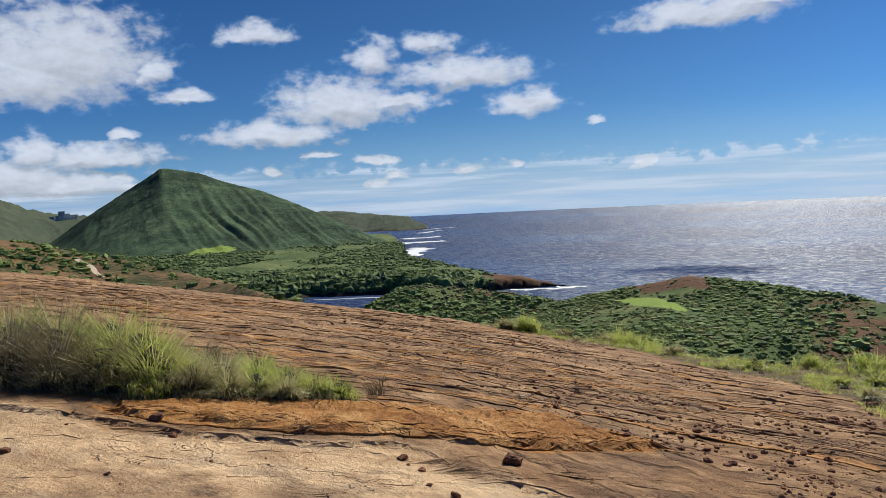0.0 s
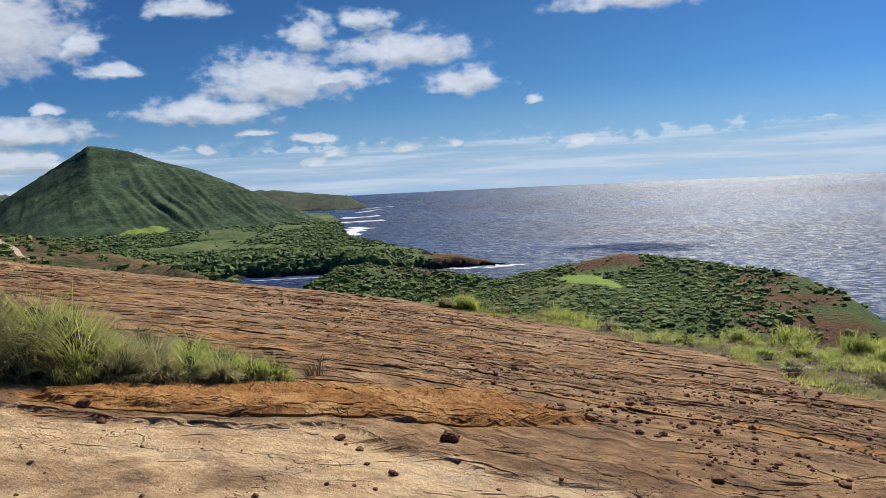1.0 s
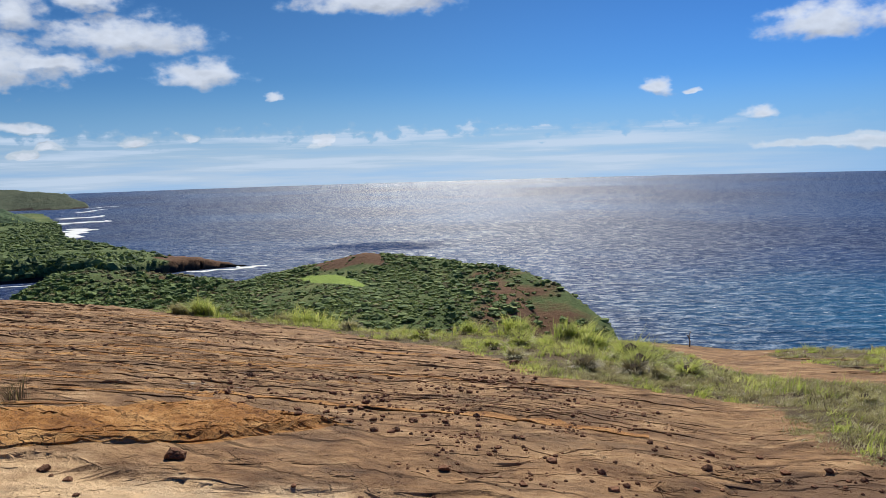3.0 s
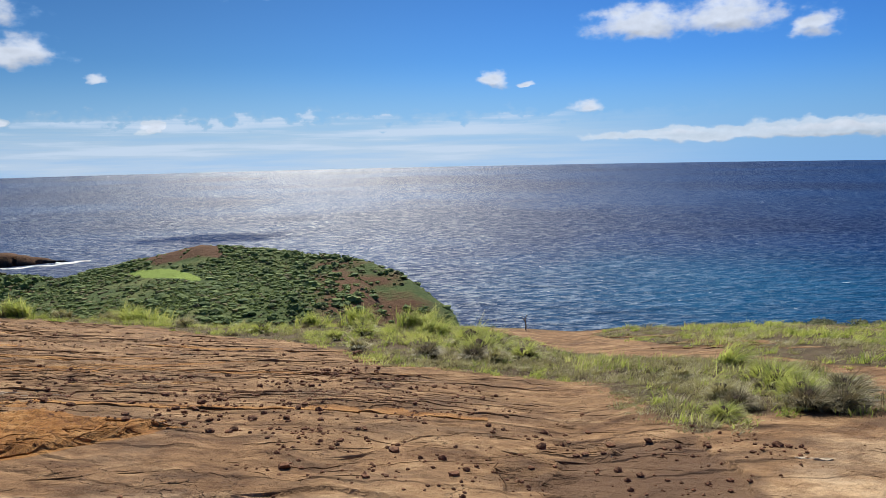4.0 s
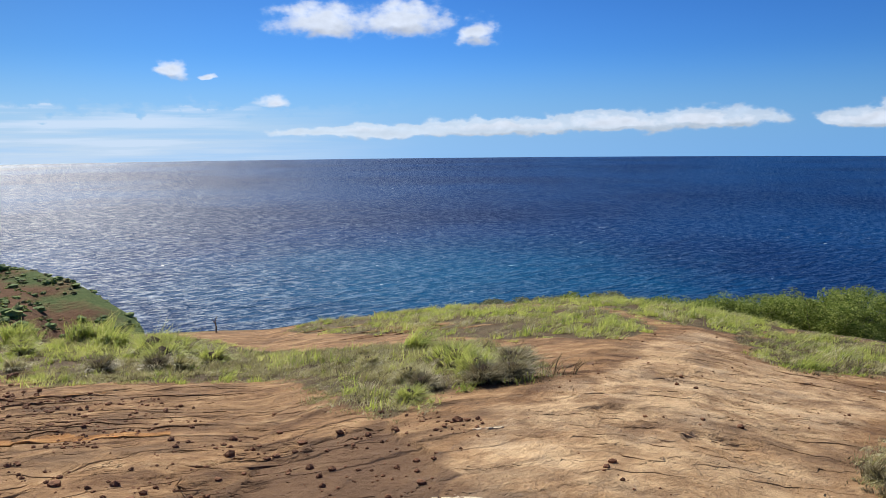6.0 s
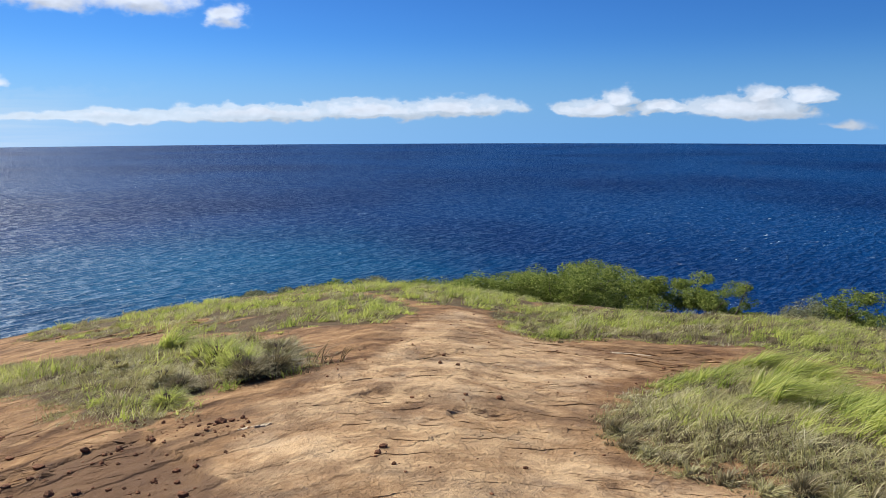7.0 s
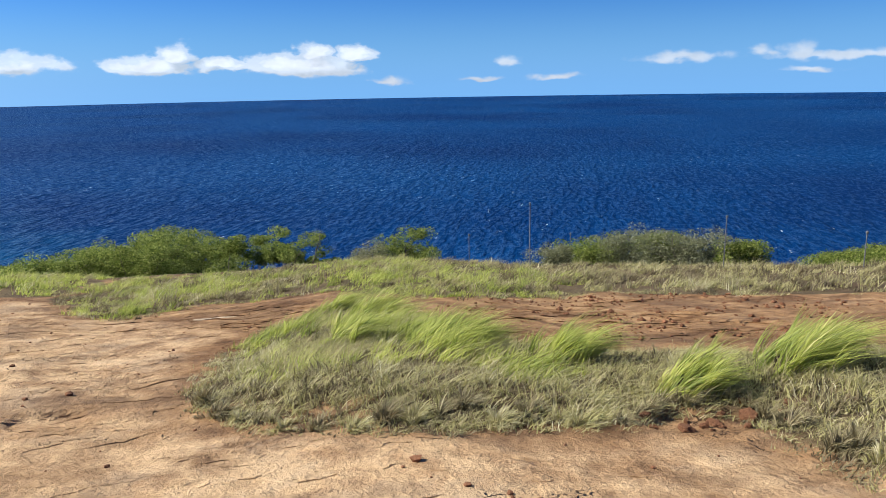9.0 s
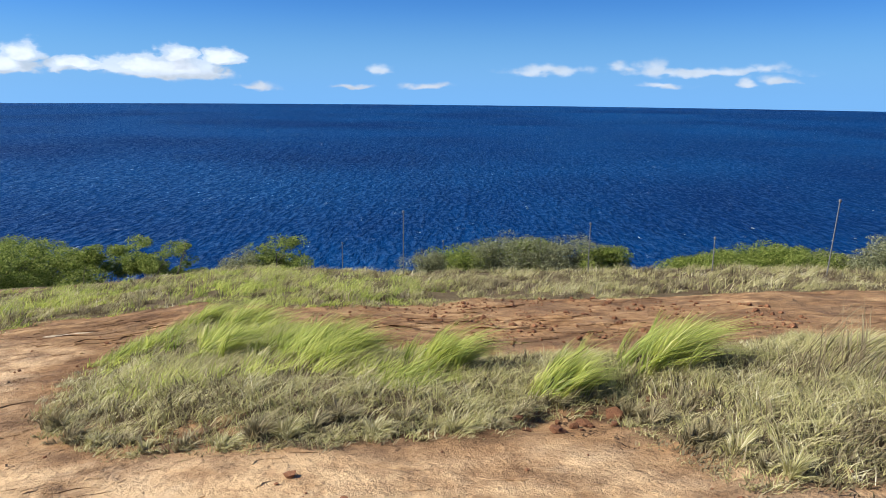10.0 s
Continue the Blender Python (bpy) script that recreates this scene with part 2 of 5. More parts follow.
def make_slope(name, stops, scale, patch=None, bump=6.0):
    m, N = material(name)
    p = where(N)
    big, mid, fine = N.noise(p, scale * 0.25, 4), N.noise(p, scale, 6, 0.65), N.noise(p, scale * 7, 4, 0.7)
    f = N.math("ADD", N.math("MULTIPLY", big, 0.35), N.math("ADD", N.math("MULTIPLY", mid, 0.35), N.math("MULTIPLY", fine, 0.3)))
    c = N.ramp(f, stops)
    mask = N.add("ShaderNodeAttribute", attribute_name="cover").outputs["Color"]
    r, g, b = N.add("ShaderNodeSeparateColor", Color=mask).outputs[:3]
    j = N.math("MULTIPLY", N.math("SUBTRACT", mid, 0.5), 0.9)
    c = N.mix(N.range(N.math("ADD", r, j), 0.35, 0.65), c, N.mix(fine, (0.07, 0.036, 0.021), (0.17, 0.092, 0.05)))
    c = N.mix(N.range(N.math("ADD", g, N.math("MULTIPLY", j, 0.4)), 0.42, 0.58), c, N.mix(fine, (0.18, 0.26, 0.05), (0.27, 0.37, 0.08)))
    c = N.mix(N.range(N.math("ADD", b, j), 0.35, 0.65), c, N.mix(fine, (0.015, 0.014, 0.013), (0.05, 0.04, 0.032)))
    finish(N, c, 0.95, N.math("ADD", mid, N.math("MULTIPLY", fine, 0.5)), 0.9, bump, 0.1)
    return m


def make_sea():
    m, N = material("sea_water")
    p = where(N)
    q = N.add("ShaderNodeVectorRotate", Vector=p, Angle=radians(30), rotation_type="Z_AXIS").outputs[0]
    swell = N.noise(N.vec("MULTIPLY", q, (0.03, 0.075, 0.05)), 1.0, 2, 0.5)
    chop = N.noise(N.vec("MULTIPLY", q, (0.12, 0.30, 0.2)), 1.0, 4, 0.6)
    ripple = N.noise(N.vec("MULTIPLY", q, (0.45, 0.9, 0.5)), 1.0, 3, 0.6)
    large = N.noise(p, 0.0016, 4, 0.6)
    cap = N.noise(N.vec("MULTIPLY", q, (0.085, 0.26, 1)), 1.0, 5, 0.62)
    foam = N.range(N.math("ADD", cap, N.math("MULTIPLY", large, 0.15)), 0.758, 0.785)
    deep = N.mix(N.range(large, 0.35, 0.65), (0.001, 0.018, 0.086), (0.0012, 0.039, 0.145))
    turquoise = N.vec("LENGTH", N.vec("MULTIPLY", N.vec("SUBTRACT", p, (475.0, 297.0, SEA)), (1 / 260.0, 1 / 260.0, 0)))
    deep = N.mix(N.range(N.math("ADD", turquoise, N.math("MULTIPLY", N.noise(p, 0.012, 4, 0.6), 0.8)), 1.5, 0.5, 0.0, 0.8), deep, (0.002, 0.095, 0.22))
    c = N.mix(foam, deep, (0.8, 0.82, 0.84))
    h = N.math("ADD", N.math("MULTIPLY", swell, 5.0), N.math("ADD", N.math("MULTIPLY", chop, 2.6), N.math("MULTIPLY", ripple, 0.9)))
    # patches of gloss along the ripples imitate glints from wave facets
    facet = N.range(N.math("ADD", N.math("MULTIPLY", chop, 0.6), N.math("MULTIPLY", ripple, 0.4)), 0.49, 0.585)
    # a cloud's shadow off the headland, put in as a patch of low gloss
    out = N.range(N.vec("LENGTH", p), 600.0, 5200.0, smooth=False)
    drift = N.vec("SUBTRACT", N.noise(p, 0.006, 4, 0.6, True), (0.5, 0.5, 0.5))
    cloud_shadow = N.vec("LENGTH", N.vec("MULTIPLY", N.vec("SUBTRACT", N.vec("ADD", p, N.vec("MULTIPLY", drift, (190, 190, 0))), (316.0, 907.0, SEA)), (1 / 95.0, 1 / 58.0, 0)))
    # gloss by distance imitates haze: glare dimmed offshore, water paler at the rim
    gloss = N.math("MULTIPLY", N.math("ADD", N.math("MULTIPLY", facet, 1.0), 0.04), N.math("MULTIPLY", N.math("ADD", N.range(out, 0.0, 1.0, 1.0, 0.55, smooth=False), N.range(out, 0.5, 0.98, 0.0, 0.45)), N.range(cloud_shadow, 0.6, 1.2, 0.12, 1.0)))
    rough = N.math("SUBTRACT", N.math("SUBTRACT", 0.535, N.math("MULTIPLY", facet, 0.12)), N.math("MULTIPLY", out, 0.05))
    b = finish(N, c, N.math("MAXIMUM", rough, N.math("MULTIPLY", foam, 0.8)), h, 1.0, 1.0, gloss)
    b.inputs["IOR"].default_value = 1.36
    b.inputs["Specular Tint"].default_value = (0.64, 0.87, 1.0, 1)
    return m


def make_blade(name, stops, through_light=0.45, clumped=True, gloss=0.3):
    m, N = material(name)
    island = N.add("ShaderNodeNewGeometry").outputs["Random Per Island"]
    tip = N.add("ShaderNodeAttribute", attribute_name="along").outputs["Fac"]
    if clumped:
        tone = N.add("ShaderNodeAttribute", attribute_name="tone").outputs["Fac"]
        island = N.math("ADD", N.math("MULTIPLY", tone, 0.55), N.math("MULTIPLY", island, 0.45))
    c = N.ramp(island, stops)
    c = N.mix(N.math("MULTIPLY", tip, 0.3), c, (0.52, 0.51, 0.24))
    d = N.add("ShaderNodeBsdfPrincipled", Roughness=0.55)
    N.plug(d.inputs["Base Color"], c)
    N.plug(d.inputs["Specular IOR Level"], gloss if clumped else 0.08)
    t = N.add("ShaderNodeBsdfTranslucent", Color=c)
    mx = N.add("ShaderNodeMixShader", Fac=through_light)
    N.plug(mx.inputs[1], d.outputs[0])
    N.plug(mx.inputs[2], t.outputs[0])
    N.add("ShaderNodeOutputMaterial", Surface=mx.outputs[0])
    return m


def make_plain(name, dark, light, scale, rough=0.9, bump=0.4, depth=0.01, metal=0.0):
    m, N = material(name)
    p = where(N)
    n1, n2 = N.noise(p, scale, 5, 0.65), N.noise(p, scale * 9, 3, 0.6)
    c = N.mix(N.range(N.math("ADD", N.math("MULTIPLY", n1, 0.65), N.math("MULTIPLY", n2, 0.35)), 0.3, 0.7), dark, light)
    b = finish(N, c, rough, N.math("ADD", n1, N.math("MULTIPLY", n2, 0.5)), bump, depth, 0.25)
    b.inputs["Metallic"].default_value = metal
    return m


EARTH = make_earth()
HEADLAND = make_slope("headland_scrub", [(0.36, (0.05, 0.08, 0.026)), (0.5, (0.085, 0.125, 0.042)), (0.62, (0.16, 0.18, 0.065))], 0.07, bump=2.0)
HILL = make_slope("hill_scrub", [(0.40, (0.03, 0.045, 0.018)), (0.48, (0.085, 0.075, 0.034)), (0.55, (0.19, 0.115, 0.06))], 0.12, bump=1.0)
LOWLAND = make_slope("lowland_scrub", [(0.36, (0.04, 0.07, 0.026)), (0.5, (0.095, 0.14, 0.05)), (0.64, (0.19, 0.21, 0.09))], 0.03, bump=5.0)
# the crater's bluer greens put some distance haze into its colour
CRATER = make_slope("crater_slope", [(0.38, (0.016, 0.036, 0.022)), (0.47, (0.034, 0.068, 0.036)), (0.54, (0.062, 0.108, 0.055)), (0.64, (0.12, 0.165, 0.08))], 0.016, bump=7.0)
FAR = make_slope("far_ridge_slope", [(0.36, (0.045, 0.065, 0.045)), (0.5, (0.065, 0.085, 0.055)), (0.66, (0.10, 0.11, 0.07))], 0.012, bump=10.0)
WATER = make_sea()
GREEN = make_blade("green_blade", [(0.0, (0.09, 0.14, 0.022)), (0.3, (0.26, 0.34, 0.055)), (0.55, (0.44, 0.50, 0.10)), (0.75, (0.64, 0.68, 0.17)), (1.0, (0.76, 0.72, 0.38))], 0.5)
STRAW = make_blade("straw_blade", [(0.0, (0.10, 0.075, 0.05)), (0.28, (0.32, 0.265, 0.17)), (0.52, (0.37, 0.36, 0.13)), (0.75, (0.56, 0.50, 0.29)), (1.0, (0.86, 0.81, 0.63))], 0.33)
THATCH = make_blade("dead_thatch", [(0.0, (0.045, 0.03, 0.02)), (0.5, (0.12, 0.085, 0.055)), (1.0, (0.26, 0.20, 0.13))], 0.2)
BROWN = make_blade("brown_blade", [(0.0, (0.05, 0.036, 0.024)), (0.35, (0.15, 0.115, 0.07)), (0.65, (0.30, 0.24, 0.145)), (1.0, (0.62, 0.54, 0.37))], 0.16)
LEAF = make_blade("kiawe_leaf", [(0.0, (0.085, 0.13, 0.028)), (0.5, (0.22, 0.285, 0.062)), (1.0, (0.43, 0.47, 0.145))], 0.45, False)
SCRUB_LEAF = make_blade("dry_scrub_leaf", [(0.0, (0.11, 0.12, 0.07)), (0.5, (0.23, 0.25, 0.13)), (1.0, (0.42, 0.43, 0.28))], 0.35, False)
BARK = make_plain("grey_bark", (0.07, 0.055, 0.045), (0.22, 0.19, 0.16), 14.0)
ROCK = make_plain("dark_scoria", (0.075, 0.032, 0.017), (0.33, 0.155, 0.08), 9.0, bump=0.8, depth=0.02)
METAL = make_plain("galvanised_steel", (0.12, 0.12, 0.13), (0.24, 0.24, 0.25), 20.0, 0.5, 0.1, 0.002, 0.2)
DRY_SHRUB = make_blade("dry_shrub_leaf", [(0.0, (0.09, 0.085, 0.04)), (0.5, (0.18, 0.17, 0.075)), (1.0, (0.30, 0.265, 0.13))], 0.3, False)
SHRUB = make_blade("shrub_green", [(0.0, (0.07, 0.115, 0.026)), (0.5, (0.14, 0.20, 0.045)), (1.0, (0.24, 0.28, 0.08))], 0.4, False)


def make_bush(name, stops, scale):
    """Dense far-off foliage: lit leaf clusters and dark gaps put into its colour."""
    m, N = material(name)
    p = where(N)
    island = N.add("ShaderNodeNewGeometry").outputs["Random Per Island"]
    leaf, clump = N.noise(p, scale, 4, 0.7), N.noise(p, scale * 0.3, 3, 0.6)
    f = N.math("ADD", N.math("MULTIPLY", island, 0.4), N.math("ADD", N.math("MULTIPLY", leaf, 0.4), N.math("MULTIPLY", clump, 0.2)))
    finish(N, N.ramp(f, stops), 0.85, N.math("ADD", leaf, clump), 0.7, 0.6 / scale, 0.15)
    return m


BUSH = make_bush("bush_foliage", [(0.22, (0.05, 0.09, 0.03)), (0.5, (0.12, 0.185, 0.055)), (0.78, (0.24, 0.30, 0.095))], 2.6)
BUSH_DRY = make_bush("olive_bush_foliage", [(0.25, (0.085, 0.085, 0.038)), (0.5, (0.165, 0.16, 0.07)), (0.75, (0.27, 0.24, 0.11))], 2.6)
GROVE = make_bush("grove_foliage", [(0.22, (0.04, 0.075, 0.03)), (0.5, (0.10, 0.155, 0.055)), (0.78, (0.20, 0.26, 0.09))], 1.0)
FOAM = make_plain("sea_foam", (0.55, 0.60, 0.62), (0.82, 0.84, 0.85), 0.06, 0.8)

# ------------------------------------------------------------------ relief
RNG = np.random.default_rng(7)
PERM = RNG.permutation(4096)
GRAD = RNG.uniform(0, 2 * math.pi, 4096)


def perlin(x, y):
    x, y = np.asarray(x, float), np.asarray(y, float)
    xi, yi = np.floor(x).astype(int), np.floor(y).astype(int)
    fx, fy = x - xi, y - yi

    def corner(i, j):
        a = GRAD[PERM[(PERM[(xi + i) & 4095] + yi + j) & 4095]]
        return np.cos(a) * (fx - i) + np.sin(a) * (fy - j)
    sx, sy = fx * fx * (3 - 2 * fx), fy * fy * (3 - 2 * fy)
    top = corner(0, 0) * (1 - sx) + corner(1, 0) * sx
    low = corner(0, 1) * (1 - sx) + corner(1, 1) * sx
    return top * (1 - sy) + low * sy


def fbm(x, y, octaves=4, gain=0.5):
    total, amp = 0.0, 1.0
    for k in range(octaves):
        total = total + amp * perlin(x * 2 ** k + 17.3 * k, y * 2 ** k - 9.1 * k)
        amp *= gain
    return total


def step(x, a, b):
    t = np.clip((x - a) / (b - a), 0, 1)
    return t * t * (3 - 2 * t)


def inside(x, y, poly):
    """Signed distance in metres to a polygon of the plan, positive inside."""
    d = np.full(np.shape(x), 1e9)
    odd = np.zeros(np.shape(x), bool)
    for (ax, ay), (bx, by) in zip(poly, poly[1:] + poly[:1]):
        ex, ey = bx - ax, by - ay
        t = np.clip(((x - ax) * ex + (y - ay) * ey) / (ex * ex + ey * ey), 0, 1)
        d = np.minimum(d, np.hypot(x - ax - t * ex, y - ay - t * ey))
        cross = (ay > y) != (by > y)
        odd ^= cross & (x < ax + ex * (y - ay) / (ey if ey else 1e-9))
    return np.where(odd, d, -d)


# the hilltop: the slope of the ground in each heading, out to its brow
BROW_H = [-180, -150, -139, -130, -116, -107, -101, -93, -84, -78, -72, -67, -60, -56, -46, -36, -27, -20, -10, 0, 10, 20, 30, 60, 90, 135, 180]
BROW_DIP = [8, 12.1, 12.7, 13.6, 14.1, 13.5, 13.3, 13.7, 13.2, 12.3, 12.0, 12.2, 12.65, 13.0, 13.8, 13.4, 13.2, 12.8, 11.2, 9.2, 7.45, 5.5, 3.4, 1.0, 0.5, 3, 8]
REACH_H = [-180, -147, -130, -115, -100, -90, -80, -70, -60, -45, -30, -20, -10, 0, 10, 20, 30, 40, 90, 180]
REACH = [18, 18, 18, 18.7, 19, 20, 22, 24, 26, 28, 26, 25, 28, 31, 32, 34, 35, 36, 40, 18]

# plan of the hilltop's surfaces
SAND_FRONT = [(-8, 6.0), (-3.9, 6.4), (-2.83, 6.22), (-2.16, 6.15), (-1.13, 6.17), (-0.49, 6.36), (-0.2, 6.2), (-0.02, 5.81), (0.41, 5.57), (0.71, 5.31), (1.6, 5.0), (2.5, 4.7), (3.0, 3.7), (2.5, 1.5), (1.0, -1.5), (-8, -3)]
DAMP = [(3.35, 3.3), (4.0, 2.5), (4.5, 2.6), (4.89, 2.92), (5.3, 3.3), (5.62, 3.66), (5.97, 4.14), (5.3, 4.5), (4.9, 4.2), (4.55, 4.45), (4.3, 4.2), (3.9, 4.0)]
# worn edges of the crust: lines of the plan along which the surface steps up by a few centimetres
SCARPS = [[(2.4, 4.95), (2.9, 5.25), (3.54, 5.62), (4.0, 5.75), (4.42, 5.67)], [(3.5, 3.9), (3.66, 4.12), (3.85, 4.5), (4.09, 4.69), (4.56, 4.71), (4.7, 4.4), (5.12, 4.45)],
          [(0.9, 9.3), (1.2, 9.9), (1.9, 10.3), (2.8, 10.3)], [(4.0, 7.0), (5.0, 8.0), (6.0, 8.3)], [(7.3, 3.2), (7.9, 2.3), (8.1, 1.2)], [(8.6, 2.6), (9.6, 2.2), (10.2, 1.2)]]
SAND_PATH = [(2.0, -4.5), (3.4, -3.3), (4.5, -2.3), (5.4, -0.3), (6.7, 0.3), (8.2, 0.1), (10.2, -0.5), (12.0, 0.5), (13.0, 1.9), (15.6, 2.3), (15.8, 3.5), (12.5, 3.8), (10.2, 3.3), (8.4, 3.2),
             (6.6, 3.6), (5.6, 3.2), (4.6, 2.9), (3.6, 2.4), (1.5, 0.0), (0.0, -4.0)]
ORANGE = [(-3.13, 6.8), (-2.23, 7.7), (-0.62, 8.2), (1.3, 8.9), (1.59, 8.06), (2.13, 7.59), (0.76, 6.78), (-0.51, 6.62), (-1.73, 6.5), (-2.85, 6.5)]
TURF_LEFT = [(-4.3, 7.15), (-3.5, 7.2), (-2.5, 7.35), (-1.0, 8.2), (-1.3, 9.0), (-2.4, 9.9), (-4.2, 10.3), (-7.5, 10.6), (-9.5, 9.0), (-6.5, 7.0)]
TURF_FRINGE = [(1.2, 29.5), (4.2, 26.5), (6.2, 24.5), (7.0, 20.1), (8.1, 17.7), (7.9, 14.5), (6.9, 11.6), (7.9, 9.6), (8.7, 7.8), (6.9, 5.6), (5.9, 4.2), (6.4, 4.0),
               (7.4, 4.45), (8.4, 3.5), (9.8, 4.2), (11.9, 5.6), (12.4, 7.0), (12.2, 9.7), (12.7, 12.0), (15.0, 16.5), (16.5, 20.0), (13.0, 27.0), (8, 32), (2, 34)]
TURF_BROW = [(17.7, 16.4), (15.5, 12.0), (13.8, 8.5), (12.4, 6.4), (12.4, 4.0), (15.9, 4.1), (20.0, 7.0), (24.0, 14.0), (22.0, 19.0)]
TURF_RIGHT = [(12.9, 1.74), (12.1, 1.0), (13.3, -0.1), (12.8, -1.2), (12.6, -2.0), (11.9, -2.4), (11.0, -3.5), (10.9, -4.8), (11.3, -6.5), (10.1, -7.5), (9.2, -9.1), (8, -12.7),
              (10, -19), (15, -13), (19, -5), (20, 2.0), (15.6, 2.6)]
TURF_ISLAND = [(6.5, 0.2), (5.9, 0.0), (5.35, -0.4), (4.9, -1.0), (4.8, -1.5), (4.7, -2.1), (4.5, -2.5), (4.85, -3.0), (4.6, -3.5), (3.9, -3.2), (3.4, -3.1), (3.0, -3.1), (2.2, -4.5),
               (3.5, -7.0), (4.8, -7.2), (5.9, -7.2), (5.6, -5.6), (6.3, -4.4), (6.8, -3.7), (7.2, -3.0), (8.6, -2.6), (10.1, -2.1), (10.1, -1.0), (8.0, -0.1)]
TURF_CREST = [(16.6, 2.5), (16.3, 3.9), (19.8, 6.6), (23.5, 11.5), (26.5, 9.5), (28.5, 5.5), (27.5, 2.2), (20.4, 2.2)]
TURFS = [TURF_CREST, TURF_LEFT, TURF_FRINGE, TURF_BROW, TURF_RIGHT, TURF_ISLAND]
PITS = [(6.85, 2.12, 0.36), (6.42, 1.17, 0.3), (4.5, -2.95, 0.3), (4.4, -3.35, 0.28)]


def hilltop(x, y, detail=True):
    r = np.hypot(x, y)
    if detail and np.size(x) > 5000 and (r > 60).any():
        z = hilltop(x, y, False)
        z[r < 60] = hilltop(x[r < 60], y[r < 60])
        return z
    h = np.degrees(np.arctan2(-x, y))
    reach = np.interp(h, REACH_H, REACH)
    slope = np.tan(np.radians(np.interp(h, BROW_H, BROW_DIP))) - EYE / reach
    over = np.maximum(r - reach, 0)
    z = -slope * r * r / (r + 0.6) - 0.25 * over * over / (over + 6)
    if detail:
        near = step(r, 60, 25)
        z = z + near * (0.03 * fbm(x * 0.7, y * 0.7, 3) + 0.012 * fbm(x * 4, y * 4, 3))
        q = -z * 4.2 + 1.1 * fbm(x * 0.3 + 9, y * 0.3, 4)
        saw = q - np.floor(q)
        z = z + near * 0.03 * (step(saw, 0.0, 0.10) - saw) * step(fbm(x * 0.45 + 3, y * 0.45, 3), -0.15, 0.25) * step(r, 5.0, 9.0)
        # thin beds crop out one behind another
        layered = near * step(h, -48, -30) * step(r, 8.6, 10.5) * step(inside(x, y, TURF_LEFT), 0.1, -0.3)
        q = -z * 9.5 + 0.55 * fbm(x * 0.22 + 4, y * 0.22, 4, 0.55) + 0.12 * fbm(x * 1.7, y * 1.7, 3)
        saw = q - np.floor(q)
        z = z + layered * (0.025 + 0.02 * step(r, 12, 26)) * (step(saw, 0.0, 0.09) - saw) * (0.35 + 0.65 * step(fbm(x * 0.25 + 11, y * 0.25, 3), -0.3, 0.2))
        q = -z * 27 + 0.9 * fbm(x * 0.35 + 2, y * 0.35, 4) + 0.2 * fbm(x * 2.6, y * 2.6, 2)
        saw = q - np.floor(q)
        z = z + layered * 0.012 * (step(saw, 0.0, 0.12) - saw) * step(fbm(x * 0.4 + 21, y * 0.4, 3), -0.25, 0.2)
        wx, wy = x + 0.10 * fbm(x * 1.8, y * 1.8, 4, 0.6), y + 0.10 * fbm(x * 1.8 + 5, y * 1.8, 4, 0.6)
        z = z - 0.032 * step(inside(wx, wy, SAND_FRONT), -0.012, 0.022) - 0.028 * step(inside(wx, wy, DAMP), -0.015, 0.03)
        for line in SCARPS:
            for (ax, ay), (bx, by) in zip(line, line[1:]):
                if np.size(x) == 0 or np.min(x) > max(ax, bx) + 0.8 or np.max(x) < min(ax, bx) - 0.8 or np.min(y) > max(ay, by) + 0.8 or np.max(y) < min(ay, by) - 0.8:
                    continue
                ex, ey = bx - ax, by - ay
                t = ((wx - ax) * ex + (wy - ay) * ey) / (ex * ex + ey * ey)
                off = ((wx - ax) * ey - (wy - ay) * ex) / math.hypot(ex, ey) * math.copysign(1, (ax * ey - ay * ex) or 1)
                z = z - 0.026 * step(t, -0.02, 0.02) * step(t, 1.02, 0.98) * step(off, -0.012, 0.02) * step(off, 0.5, 0.06)
        z = z + 0.06 * step(inside(x + 0.12 * fbm(x * 2, y * 2, 3), y + 0.12 * fbm(x * 2 + 5, y * 2, 3), ORANGE), -0.02, 0.05)
        orange = step(inside(x, y, ORANGE), 0.0, 0.15)
        z = z + orange * 0.032 * fbm(x * 6, y * 9, 4, 0.6)
        for px, py, pr in PITS:
            d = np.hypot(x - px, (y - py) * 1.0) / pr + 0.25 * fbm(x * 3, y * 3, 2)
            z = z - 0.042 * step(d, 1.06, 0.82) * step(((x - px) * px + (y - py) * py) / (pr * math.hypot(px, py)) + 0.35 * (y - py) / pr, -0.9, 0.35)
        for poly in (TURF_LEFT, TURF_ISLAND):
            z = z + 0.10 * step(inside(x, y, poly), -0.05, 0.8)
    return z


def ridge(h, r, heads, dists, dips, front, behind, edge=1.5):
    """A ridge whose crest lies at those distances and heights in those headings, sloping to both sides."""
    d = np.interp(h, heads, dists)
    top = d * np.tan(np.radians(np.interp(h, heads, dips)))
    z = EYE + top - np.where(r < d, front, behind) * np.sqrt((r - d) ** 2 + (0.03 * d) ** 2) + 0.03 * d * np.where(r < d, front, behind)
    out = np.maximum(np.maximum(heads[0] - h, h - heads[-1]), 0) / edge
    return z - out * 40


